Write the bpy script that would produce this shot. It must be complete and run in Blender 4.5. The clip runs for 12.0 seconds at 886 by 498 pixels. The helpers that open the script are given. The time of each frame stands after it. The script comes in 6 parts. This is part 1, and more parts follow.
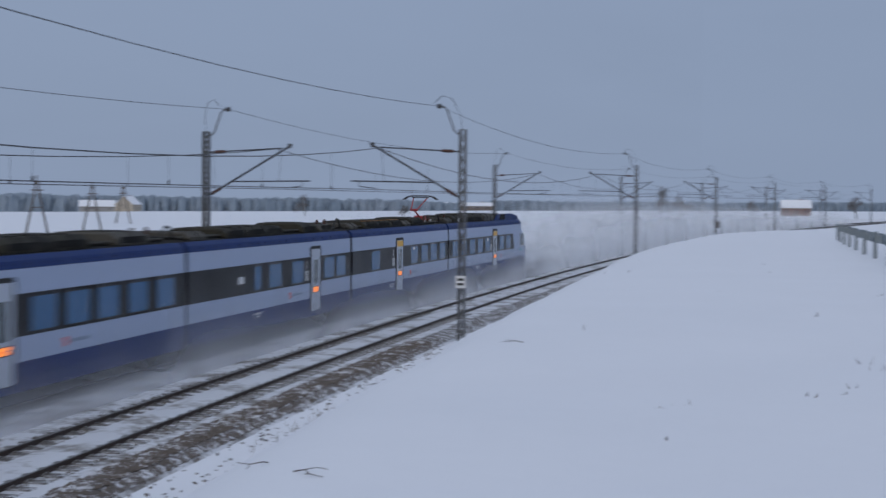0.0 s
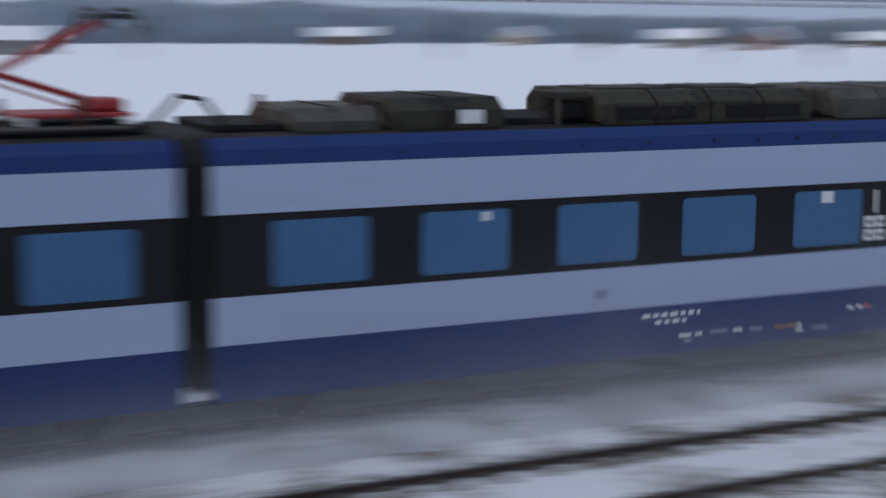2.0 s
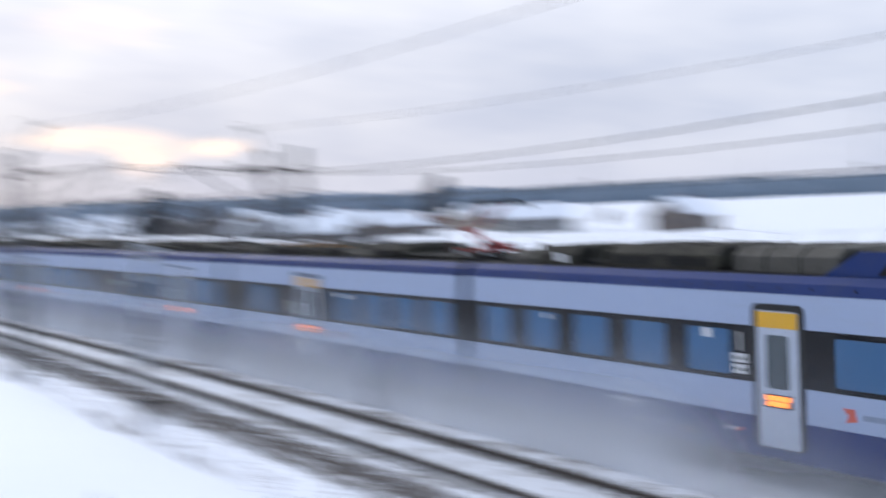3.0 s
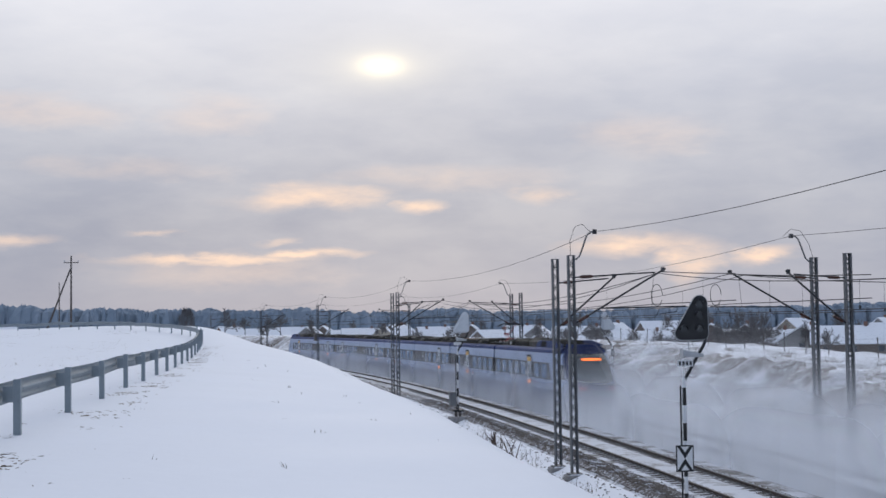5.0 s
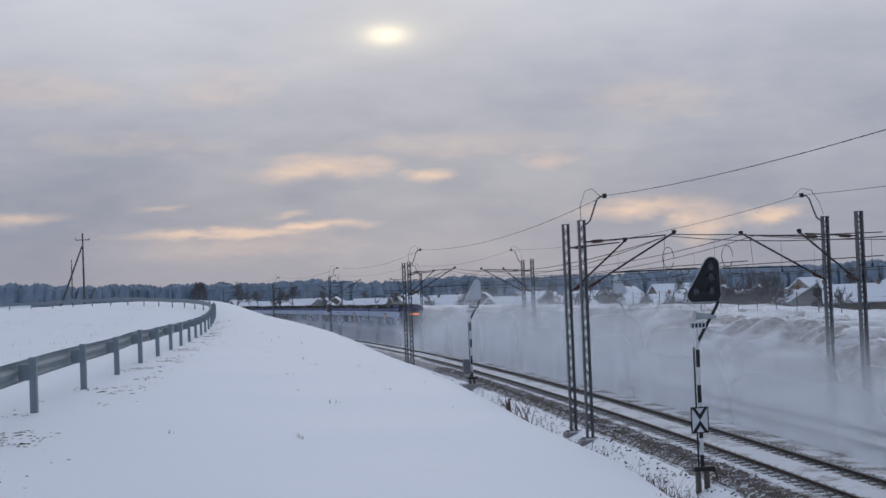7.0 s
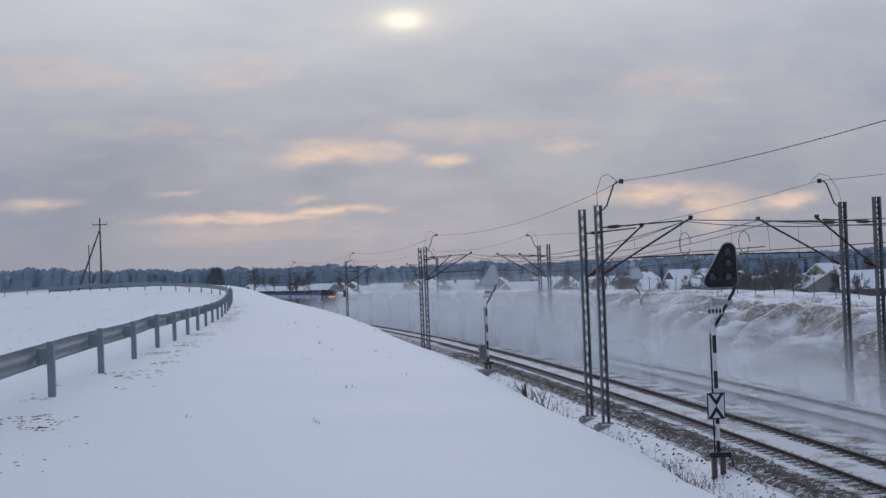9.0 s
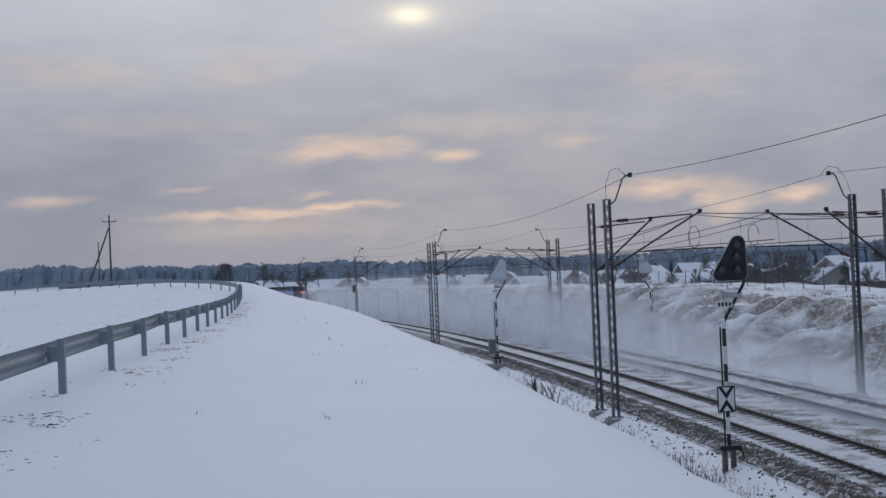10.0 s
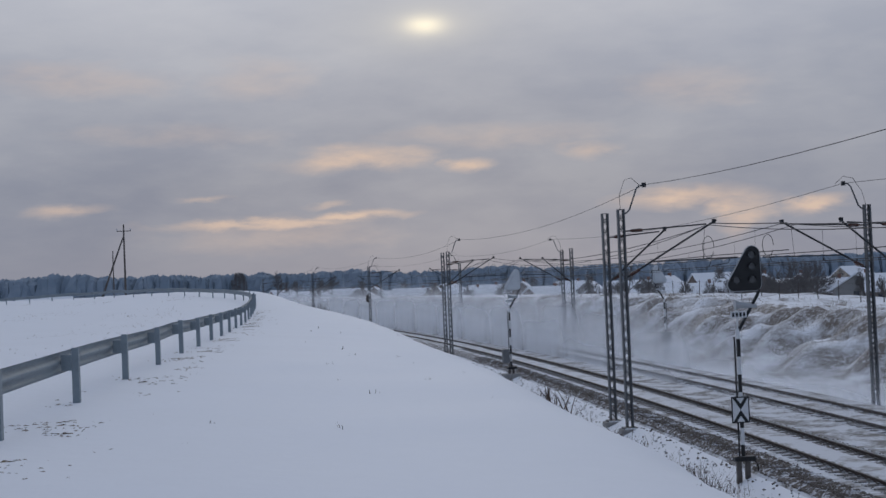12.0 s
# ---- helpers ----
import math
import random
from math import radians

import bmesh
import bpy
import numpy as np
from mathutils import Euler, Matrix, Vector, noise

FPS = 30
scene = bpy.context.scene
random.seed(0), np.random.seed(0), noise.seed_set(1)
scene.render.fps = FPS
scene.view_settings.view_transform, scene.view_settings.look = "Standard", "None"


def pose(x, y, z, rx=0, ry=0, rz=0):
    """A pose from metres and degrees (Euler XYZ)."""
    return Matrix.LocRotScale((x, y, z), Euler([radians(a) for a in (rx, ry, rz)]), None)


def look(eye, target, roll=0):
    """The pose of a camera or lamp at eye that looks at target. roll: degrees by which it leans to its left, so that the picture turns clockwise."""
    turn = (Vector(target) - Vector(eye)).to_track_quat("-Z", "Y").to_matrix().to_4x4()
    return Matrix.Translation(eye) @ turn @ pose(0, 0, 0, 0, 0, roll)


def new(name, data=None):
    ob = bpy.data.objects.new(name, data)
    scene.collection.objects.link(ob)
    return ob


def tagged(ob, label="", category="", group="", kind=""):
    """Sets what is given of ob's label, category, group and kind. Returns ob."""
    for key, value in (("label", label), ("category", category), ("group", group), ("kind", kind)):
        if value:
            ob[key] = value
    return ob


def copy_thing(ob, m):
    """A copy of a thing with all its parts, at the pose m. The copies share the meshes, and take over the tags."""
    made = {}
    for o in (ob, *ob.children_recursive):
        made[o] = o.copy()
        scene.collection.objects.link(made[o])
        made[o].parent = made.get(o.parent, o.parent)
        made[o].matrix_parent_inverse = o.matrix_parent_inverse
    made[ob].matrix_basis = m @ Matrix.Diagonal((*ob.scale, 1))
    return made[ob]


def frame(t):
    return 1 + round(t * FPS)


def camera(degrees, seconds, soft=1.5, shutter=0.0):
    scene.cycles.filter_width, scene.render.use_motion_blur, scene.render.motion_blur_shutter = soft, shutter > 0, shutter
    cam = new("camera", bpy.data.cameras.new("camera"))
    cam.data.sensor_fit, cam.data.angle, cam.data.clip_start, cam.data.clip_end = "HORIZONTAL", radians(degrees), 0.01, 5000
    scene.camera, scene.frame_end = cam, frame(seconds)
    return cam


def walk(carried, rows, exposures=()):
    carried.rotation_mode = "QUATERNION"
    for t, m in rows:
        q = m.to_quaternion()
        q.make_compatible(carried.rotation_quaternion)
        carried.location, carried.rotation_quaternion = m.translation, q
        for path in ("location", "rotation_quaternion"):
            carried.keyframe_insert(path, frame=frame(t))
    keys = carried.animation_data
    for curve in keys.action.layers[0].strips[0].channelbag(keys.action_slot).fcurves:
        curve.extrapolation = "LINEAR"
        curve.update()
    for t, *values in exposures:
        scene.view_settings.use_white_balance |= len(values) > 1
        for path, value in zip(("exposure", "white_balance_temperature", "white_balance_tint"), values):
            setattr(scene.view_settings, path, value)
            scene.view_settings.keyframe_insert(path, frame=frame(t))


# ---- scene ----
# ---- camera ----
EYE = 5.10                       # metres over the rail heads; the tripod stands on the verge of the cutting
cam = camera(35.0, 12.0, soft=1.5, shutter=0.7)
# seconds, heading (to the left of +y), pitch, lean
PATH = [
    (0, -169.63, -2.1, 0.49),
    (0.5, -165.02, -2.77, 0.41),
    (1, -155.19, -5.32, 0.95),
    (1.1, -152.93, -5.88, 1.57),
    (1.3, -148.76, -6.37, 1.29),
    (1.4, -145.65, -6.48, 0.59),
    (1.5, -143.2, -6.76, 1.08),
    (1.6, -139.54, -7.07, 1.96),
    (1.7, -135.11, -7.52, 1.0),
    (1.8, -129.87, -8.06, 1.43),
    (1.9, -122.98, -9.11, 0.3),
    (2, -116.04, -9.3, 0.54),
    (2.1, -106.87, -9.8, -1.01),
    (2.2, -97.83, -8.93, -1.82),
    (2.3, -87.51, -8.35, -1.69),
    (2.4, -77.64, -7.81, -1.63),
    (2.5, -67.33, -7.0, -1.48),
    (2.6, -56.92, -6.24, -1.63),
    (2.7, -47.95, -4.81, -2.17),
    (2.8, -38.82, -3.98, -1.97),
    (2.9, -32.79, -2.93, -1.34),
    (3, -26.21, -1.78, -2.16),
    (3.2, -17.06, -0.16, -1.59),
    (3.4, -12.23, 1.03, -0.94),
    (3.7, -9.1, 1.89, -0.62),
    (5.3, -4.21, 3.15, -0.93),
    (5.5, -4.2, 2.99, -1.11),
    (6, -4.06, 2.5, -1.64),
    (6.5, -4.3, 2.1, -1.91),
    (7, -3.98, 1.83, -2.19),
    (7.5, -3.73, 1.6, -2.31),
    (9.5, -3.15, 1.17, -2.14),
    (10, -2.92, 1.06, -2.44),
    (10.5, -2.92, 0.98, -2.34),
    (11, -2.88, 1.14, -2.14),
    (11.5, -2.65, 1.36, -2.19),
    (12, -2.38, 1.48, -2.34),
]



def aim(yaw, pitch, lean):
    q = Euler((radians(90 + pitch), 0, radians(yaw))).to_matrix().to_4x4()
    return Matrix.Translation((0, 0, EYE)) @ q @ pose(0, 0, 0, 0, 0, lean)


EXPOSURE = [(0.0, -0.36, 5950, 10), (1.0, -0.36, 6000, 10), (1.5, -0.28, 6150, 10), (2.0, -0.10, 6150, 10), (2.3, 0.30, 6150, 10), (2.7, 0.62, 6150, 10), (3.0, 0.62, 6150, 10), (3.2, 0.54, 6100, 10), (3.4, 0.44, 6100, 10), (3.7, 0.34, 6050, 10), (4.6, 0.12, 6150, 10), (5.3, -0.20, 6080, 10), (6.0, -0.36, 6000, 10), (7.0, -0.42, 5980, 10), (9.5, -0.46, 5950, 10), (11.0, -0.70, 5930, 10), (12.0, -0.68, 5930, 10)]
walk(cam, [(row[0], aim(*row[1:])) for row in PATH], EXPOSURE)

# ---- light ----
scene.cycles.transparent_max_bounces = 20     # the whirled snow lies in many thin veils
SUN_YAW, SUN_EL = -2.0, 10.6
world = bpy.data.worlds.new("winter_sky")
scene.world = world
world.use_nodes = True
WT = world.node_tree
WT.nodes.clear()


def w_math(op, a, b=None):
    n = WT.nodes.new("ShaderNodeMath")
    n.operation = op
    for i, v in enumerate((a, b)):
        if v is None:
            continue
        if isinstance(v, (int, float)):
            n.inputs[i].default_value = v
        else:
            WT.links.new(v, n.inputs[i])
    return n.outputs[0]


def w_mix(fac, a, b):
    n = WT.nodes.new("ShaderNodeMix")
    n.data_type = "RGBA"
    for i, v in ((0, fac), (6, a), (7, b)):
        if isinstance(v, (int, float)):
            n.inputs[i].default_value = v
        elif isinstance(v, tuple):
            n.inputs[i].default_value = (*v, 1)
        else:
            WT.links.new(v, n.inputs[i])
    return n.outputs[2]


def build_sky():
    co = WT.nodes.new("ShaderNodeTexCoord")
    sep = WT.nodes.new("ShaderNodeSeparateXYZ")
    WT.links.new(co.outputs["Generated"], sep.inputs[0])
    x, y, z = sep.outputs
    el = w_math("MULTIPLY", w_math("ARCSINE", z), 57.2958)
    az = w_math("MULTIPLY", w_math("ARCTAN2", w_math("MULTIPLY", x, -1.0), y), 57.2958)
    # cloud sheets, flattened towards the horizon
    comb = WT.nodes.new("ShaderNodeCombineXYZ")
    WT.links.new(az, comb.inputs[0])
    WT.links.new(w_math("MULTIPLY", el, 2.9), comb.inputs[1])

    def cloud(scale, detail, shift, warp=0.5):
        m = WT.nodes.new("ShaderNodeMapping")
        m.inputs["Location"].default_value = (shift, shift * 0.7, shift * 0.3)
        WT.links.new(comb.outputs[0], m.inputs[0])
        n = WT.nodes.new("ShaderNodeTexNoise")
        n.inputs["Scale"].default_value = scale
        n.inputs["Detail"].default_value = detail
        n.inputs["Roughness"].default_value = 0.55
        n.inputs["Distortion"].default_value = warp
        WT.links.new(m.outputs[0], n.inputs["Vector"])
        return n.outputs[0]

    big, fine, streak = cloud(0.062, 2.5, 11.0, 0.15), cloud(0.19, 6, 3.0, 0.2), cloud(0.55, 6, 17.0, 0.2)
    tone = w_math("ADD", w_math("MULTIPLY", big, 0.54), w_math("ADD", w_math("MULTIPLY", fine, 0.33), w_math("MULTIPLY", streak, 0.13)))
    ramp = WT.nodes.new("ShaderNodeValToRGB")
    ramp.color_ramp.elements[0].position, ramp.color_ramp.elements[0].color = 0.40, (0.425, 0.435, 0.50, 1)
    ramp.color_ramp.elements[1].position, ramp.color_ramp.elements[1].color = 0.60, (0.66, 0.635, 0.64, 1)
    WT.links.new(tone, ramp.inputs[0])
    # thicker, bluer cloud away from the sun
    away = w_math("SUBTRACT", 1.0, w_math("POWER", 2.71828, w_math("MULTIPLY", w_math("POWER", w_math("DIVIDE", w_math("SUBTRACT", az, SUN_YAW), 55.0), 2.0), -1.0)))
    col = w_mix(away, ramp.outputs[0], (0.345, 0.41, 0.535))
    # the sheet thins upwards; a darker layer near the horizon towards the sun
    thin = w_math("MULTIPLY", w_math("MINIMUM", w_math("MAXIMUM", w_math("DIVIDE", w_math("SUBTRACT", el, 4.0), 11.0), 0.0), 1.0), w_math("SUBTRACT", 1.0, away))
    col = w_mix(w_math("MULTIPLY", thin, 0.74), col, (1.0, 0.97, 0.97))
    low = w_math("MULTIPLY", w_math("POWER", 2.71828, w_math("MULTIPLY", el, -0.22)), w_math("SUBTRACT", 1.0, away))
    col = w_mix(w_math("MULTIPLY", low, 0.75), col, (0.365, 0.375, 0.455))
    # faint broad folds in the cloud away from the sun
    fold = w_math("ADD", 0.93, w_math("MULTIPLY", cloud(0.05, 4, 41.0, 0.4), 0.14))

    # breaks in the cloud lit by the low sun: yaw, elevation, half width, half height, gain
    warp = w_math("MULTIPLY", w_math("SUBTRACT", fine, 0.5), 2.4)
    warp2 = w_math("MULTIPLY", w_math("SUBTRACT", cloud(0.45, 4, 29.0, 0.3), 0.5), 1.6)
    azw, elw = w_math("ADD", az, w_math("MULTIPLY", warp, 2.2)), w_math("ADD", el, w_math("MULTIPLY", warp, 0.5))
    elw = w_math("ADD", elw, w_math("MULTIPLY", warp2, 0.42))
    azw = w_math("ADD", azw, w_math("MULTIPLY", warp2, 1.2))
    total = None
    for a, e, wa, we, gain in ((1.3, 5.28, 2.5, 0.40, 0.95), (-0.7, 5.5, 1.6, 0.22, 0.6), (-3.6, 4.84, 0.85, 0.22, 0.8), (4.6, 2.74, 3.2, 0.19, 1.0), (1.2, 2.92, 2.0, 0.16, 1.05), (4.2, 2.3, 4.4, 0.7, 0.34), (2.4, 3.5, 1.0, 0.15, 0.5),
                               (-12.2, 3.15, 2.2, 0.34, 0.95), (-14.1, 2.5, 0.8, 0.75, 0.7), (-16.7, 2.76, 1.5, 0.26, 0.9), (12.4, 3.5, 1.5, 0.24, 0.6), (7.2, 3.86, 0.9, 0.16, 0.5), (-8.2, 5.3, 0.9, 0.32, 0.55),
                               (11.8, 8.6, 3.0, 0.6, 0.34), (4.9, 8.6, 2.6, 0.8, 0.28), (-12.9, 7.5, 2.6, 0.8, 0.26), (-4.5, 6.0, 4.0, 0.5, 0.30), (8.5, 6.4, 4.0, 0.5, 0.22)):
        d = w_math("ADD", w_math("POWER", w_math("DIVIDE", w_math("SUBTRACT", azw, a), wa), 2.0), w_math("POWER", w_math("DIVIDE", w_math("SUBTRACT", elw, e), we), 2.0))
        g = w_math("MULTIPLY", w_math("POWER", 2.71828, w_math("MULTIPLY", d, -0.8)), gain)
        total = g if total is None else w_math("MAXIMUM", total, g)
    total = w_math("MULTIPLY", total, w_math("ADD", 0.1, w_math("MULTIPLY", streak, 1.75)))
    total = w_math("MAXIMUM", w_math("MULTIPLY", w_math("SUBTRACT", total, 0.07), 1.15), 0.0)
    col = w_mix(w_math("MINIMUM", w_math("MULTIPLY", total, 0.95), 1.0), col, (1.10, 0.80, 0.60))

    def glow(wa, we, gain):
        d = w_math("ADD", w_math("POWER", w_math("DIVIDE", w_math("SUBTRACT", az, SUN_YAW), wa), 2.0), w_math("POWER", w_math("DIVIDE", w_math("SUBTRACT", w_math("ADD", el, w_math("MULTIPLY", warp, 0.2)), SUN_EL), we), 2.0))
        return w_math("MULTIPLY", w_math("POWER", 2.71828, w_math("MULTIPLY", d, -1.0)), gain)

    col = w_mix(glow(4.5, 1.6, 0.35), col, (0.86, 0.80, 0.72))
    col = w_mix(glow(1.7, 0.7, 0.55), col, (1.1, 1.0, 0.84))
    col = w_mix(glow(0.75, 0.36, 0.98), col, (1.75, 1.5, 1.08))
    # an overcast sky is brightest overhead
    lift = w_math("ADD", 0.97, w_math("MULTIPLY", w_math("MAXIMUM", w_math("SUBTRACT", z, 0.12), 0.0), 0.55))
    bg = WT.nodes.new("ShaderNodeBackground")
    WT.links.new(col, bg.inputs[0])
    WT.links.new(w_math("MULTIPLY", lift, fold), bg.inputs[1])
    sky = WT.nodes.new("ShaderNodeTexSky")
    sky.sky_type, sky.sun_disc = "NISHITA", False
    sky.sun_elevation, sky.sun_rotation = radians(SUN_EL), radians(-SUN_YAW)
    bg2 = WT.nodes.new("ShaderNodeBackground")
    WT.links.new(sky.outputs[0], bg2.inputs[0])
    bg2.inputs[1].default_value = 0.0015
    add = WT.nodes.new("ShaderNodeAddShader")
    WT.links.new(bg.outputs[0], add.inputs[0])
    WT.links.new(bg2.outputs[0], add.inputs[1])
    out = WT.nodes.new("ShaderNodeOutputWorld")
    WT.links.new(add.outputs[0], out.inputs[0])


build_sky()
sun = new("sun", bpy.data.lights.new("sun", "SUN"))
sun.data.energy, sun.data.angle, sun.data.color = 0.36, radians(14), (1.0, 0.93, 0.85)
sun.matrix_world = look((0, 0, 60), (-math.sin(radians(SUN_YAW + 180)) * 100, math.cos(radians(SUN_YAW + 180)) * 100, 60 - 100 * math.tan(radians(SUN_EL + 4))))

# ---- materials ----
def mat(name, color, rough=0.8, metal=0.0, vary=0.25, scale=6.0, bump=0.0, bump_scale=60.0, second=None, level=(0.45, 0.6), emit=0.0, stretch=(1, 1, 1), spec=0.5, per_object=0.0):
    """A surface with grain at two scales; second: the colour of stains and wear."""
    m = bpy.data.materials.new(name)
    m.use_nodes = True
    t = m.node_tree
    b = t.nodes["Principled BSDF"]
    co = t.nodes.new("ShaderNodeTexCoord")
    mp = t.nodes.new("ShaderNodeMapping")
    mp.inputs["Scale"].default_value = stretch
    t.links.new(co.outputs["Object"], mp.inputs[0])

    def tex(s, d):
        n = t.nodes.new("ShaderNodeTexNoise")
        n.inputs["Scale"].default_value, n.inputs["Detail"].default_value = s, d
        t.links.new(mp.outputs[0], n.inputs["Vector"])
        return n.outputs[0]

    def mixed(fac, a, c, kind="MIX"):
        n = t.nodes.new("ShaderNodeMix")
        n.data_type, n.blend_type = "RGBA", kind
        for i, v in ((0, fac), (6, a), (7, c)):
            if isinstance(v, (int, float)):
                n.inputs[i].default_value = v
            elif isinstance(v, tuple):
                n.inputs[i].default_value = (*v, 1)
            else:
                t.links.new(v, n.inputs[i])
        return n.outputs[2]

    coarse, grain = tex(scale, 4), tex(scale * 9, 3)
    dark = tuple(c * (1 - vary) for c in color)
    light = tuple(min(1, c * (1 + vary * 0.6)) for c in color)
    col = mixed(coarse, dark, light)
    col = mixed(0.3, col, mixed(grain, dark, light))
    if per_object:
        oi = t.nodes.new("ShaderNodeObjectInfo")
        col = mixed(oi.outputs["Random"], col, mixed(per_object, col, (0, 0, 0)))
    if second:
        r = t.nodes.new("ShaderNodeMapRange")
        r.inputs[1].default_value, r.inputs[2].default_value = level
        mx = t.nodes.new("ShaderNodeMath")
        mx.operation = "ADD"
        mul = t.nodes.new("ShaderNodeMath")
        mul.operation, mul.inputs[1].default_value = "MULTIPLY", 0.35
        t.links.new(tex(scale * 5, 5), mul.inputs[0])
        mul2 = t.nodes.new("ShaderNodeMath")
        mul2.operation, mul2.inputs[1].default_value = "MULTIPLY", 0.65
        t.links.new(tex(scale * 0.7, 3), mul2.inputs[0])
        t.links.new(mul.outputs[0], mx.inputs[0])
        t.links.new(mul2.outputs[0], mx.inputs[1])
        t.links.new(mx.outputs[0], r.inputs[0])
        col = mixed(r.outputs[0], col, second)
    t.links.new(col, b.inputs["Base Color"])
    rr = t.nodes.new("ShaderNodeMapRange")
    rr.inputs[3].default_value, rr.inputs[4].default_value = max(0.03, rough - 0.12), min(1, rough + 0.12)
    t.links.new(coarse, rr.inputs[0])
    t.links.new(rr.outputs[0], b.inputs["Roughness"])
    b.inputs["Metallic"].default_value = metal
    b.inputs["Specular IOR Level"].default_value = spec
    if bump:
        bp = t.nodes.new("ShaderNodeBump")
        bp.inputs["Strength"].default_value, bp.inputs["Distance"].default_value = bump, 0.03
        t.links.new(tex(bump_scale, 4), bp.inputs["Height"])
        t.links.new(bp.outputs[0], b.inputs["Normal"])
    if emit:
        b.inputs["Emission Color"].default_value = (*color, 1)
        b.inputs["Emission Strength"].default_value = emit
    return m


def ground_material():
    """Snow with wind ripples; on the steep banks dry grass and earth come through."""
    m = mat("snow_cover", (0.80, 0.81, 0.84), 0.75, 0, 0.05, 0.4, 0.35, 5.0, spec=0.25)
    t = m.node_tree
    b = t.nodes["Principled BSDF"]
    base = b.inputs["Base Color"].links[0].from_socket
    co = [n for n in t.nodes if n.bl_idname == "ShaderNodeTexCoord"][0]
    geo = t.nodes.new("ShaderNodeNewGeometry")
    sep = t.nodes.new("ShaderNodeSeparateXYZ")
    t.links.new(geo.outputs["True Normal"], sep.inputs[0])

    def tex(s, d, sx=1.0):
        mp = t.nodes.new("ShaderNodeMapping")
        mp.inputs["Scale"].default_value = (1, sx, 1)
        t.links.new(co.outputs["Object"], mp.inputs[0])
        n = t.nodes.new("ShaderNodeTexNoise")
        n.inputs["Scale"].default_value, n.inputs["Detail"].default_value, n.inputs["Roughness"].default_value = s, d, 0.65
        t.links.new(mp.outputs[0], n.inputs["Vector"])
        return n.outputs[0]

    def rng(v, a, c, lo=0.0, hi=1.0):
        n = t.nodes.new("ShaderNodeMapRange")
        for i, k in enumerate((a, c, lo, hi)):
            n.inputs[i + 1].default_value = k
        t.links.new(v, n.inputs[0])
        return n.outputs[0]

    def mul(a, c):
        n = t.nodes.new("ShaderNodeMath")
        n.operation = "MULTIPLY"
        t.links.new(a, n.inputs[0])
        t.links.new(c, n.inputs[1])
        return n.outputs[0]

    steep = rng(sep.outputs[2], 0.995, 0.96)
    bare = mul(mul(steep, rng(tex(0.30, 6), 0.36, 0.56)), rng(tex(4.0, 5), 0.22, 0.52))
    mx = t.nodes.new("ShaderNodeMix")
    mx.data_type = "RGBA"
    t.links.new(bare, mx.inputs[0])
    t.links.new(base, mx.inputs[6])
    mx.inputs[7].default_value = (0.17, 0.145, 0.125, 1)
    t.links.new(mx.outputs[2], b.inputs["Base Color"])
    return m


M_BANK = ground_material()
M_SNOW = mat("snow_cover_smooth", (0.80, 0.81, 0.84), 0.75, 0, 0.05, 0.4, 0.25, 4.0, spec=0.25)
M_SNOWCAP = mat("snow_cap", (0.80, 0.81, 0.84), 0.75, 0, 0.05, 2.0, 0.3, 12.0, spec=0.25)
M_BED = mat("snowy_ballast", (0.66, 0.67, 0.70), 0.85, 0, 0.12, 1.2, 0.5, 20.0, second=(0.20, 0.185, 0.17), level=(0.47, 0.60))
M_STONE = mat("ballast_stone", (0.15, 0.125, 0.105), 0.9, 0, 0.5, 3.0, second=(0.62, 0.63, 0.66), level=(0.54, 0.62))
M_SLEEPER = mat("sleeper_concrete", (0.16, 0.15, 0.14), 0.9, 0, 0.3, 4.0, 0.3, 40, second=(0.7, 0.71, 0.74), level=(0.5, 0.58), per_object=0.3)
M_STRIP = mat("scoured_snow", (0.64, 0.65, 0.68), 0.8, 0, 0.10, 1.0, 0.4, 15.0, second=(0.27, 0.255, 0.24), level=(0.50, 0.63))
M_RAIL = mat("rail_rust", (0.055, 0.038, 0.03), 0.7, 0.2, 0.3, 8.0, 0.2, 80)
M_RAILTOP = mat("rail_polished", (0.20, 0.195, 0.19), 0.55, 0.7, 0.2, 2.0)
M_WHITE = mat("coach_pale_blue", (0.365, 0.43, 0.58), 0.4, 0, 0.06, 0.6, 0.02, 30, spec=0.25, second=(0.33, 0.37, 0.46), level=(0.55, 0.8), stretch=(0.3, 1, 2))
M_BLUE = mat("coach_blue", (0.010, 0.028, 0.135), 0.5, 0, 0.12, 0.6, 0.02, 30, spec=0.15, second=(0.022, 0.04, 0.11), level=(0.52, 0.8), stretch=(0.3, 1, 2))
M_BLUETOP = mat("coach_roof_blue", (0.014, 0.034, 0.14), 0.55, 0, 0.12, 0.8, spec=0.2, second=(0.03, 0.045, 0.11), level=(0.5, 0.8))
M_BAND = mat("coach_window_band", (0.008, 0.008, 0.010), 0.4, 0, 0.3, 1.0, spec=0.2)
M_PANE = mat("tinted_pane", (0.055, 0.14, 0.275), 0.15, 0.0, 0.15, 0.7, spec=0.2)
M_DOORPANE = mat("door_pane", (0.03, 0.05, 0.06), 0.08, 0.2, 0.2, 0.8, spec=1.0)
M_DOOR = mat("door_pale", (0.46, 0.50, 0.58), 0.35, 0, 0.08, 1.0, second=(0.36, 0.38, 0.42), level=(0.55, 0.8))
M_YELLOW = mat("door_yellow", (0.75, 0.40, 0.01), 0.4, 0, 0.1, 2.0)
M_RUBBER = mat("black_rubber", (0.012, 0.012, 0.012), 0.7, 0, 0.3, 6.0, 0.3, 20)
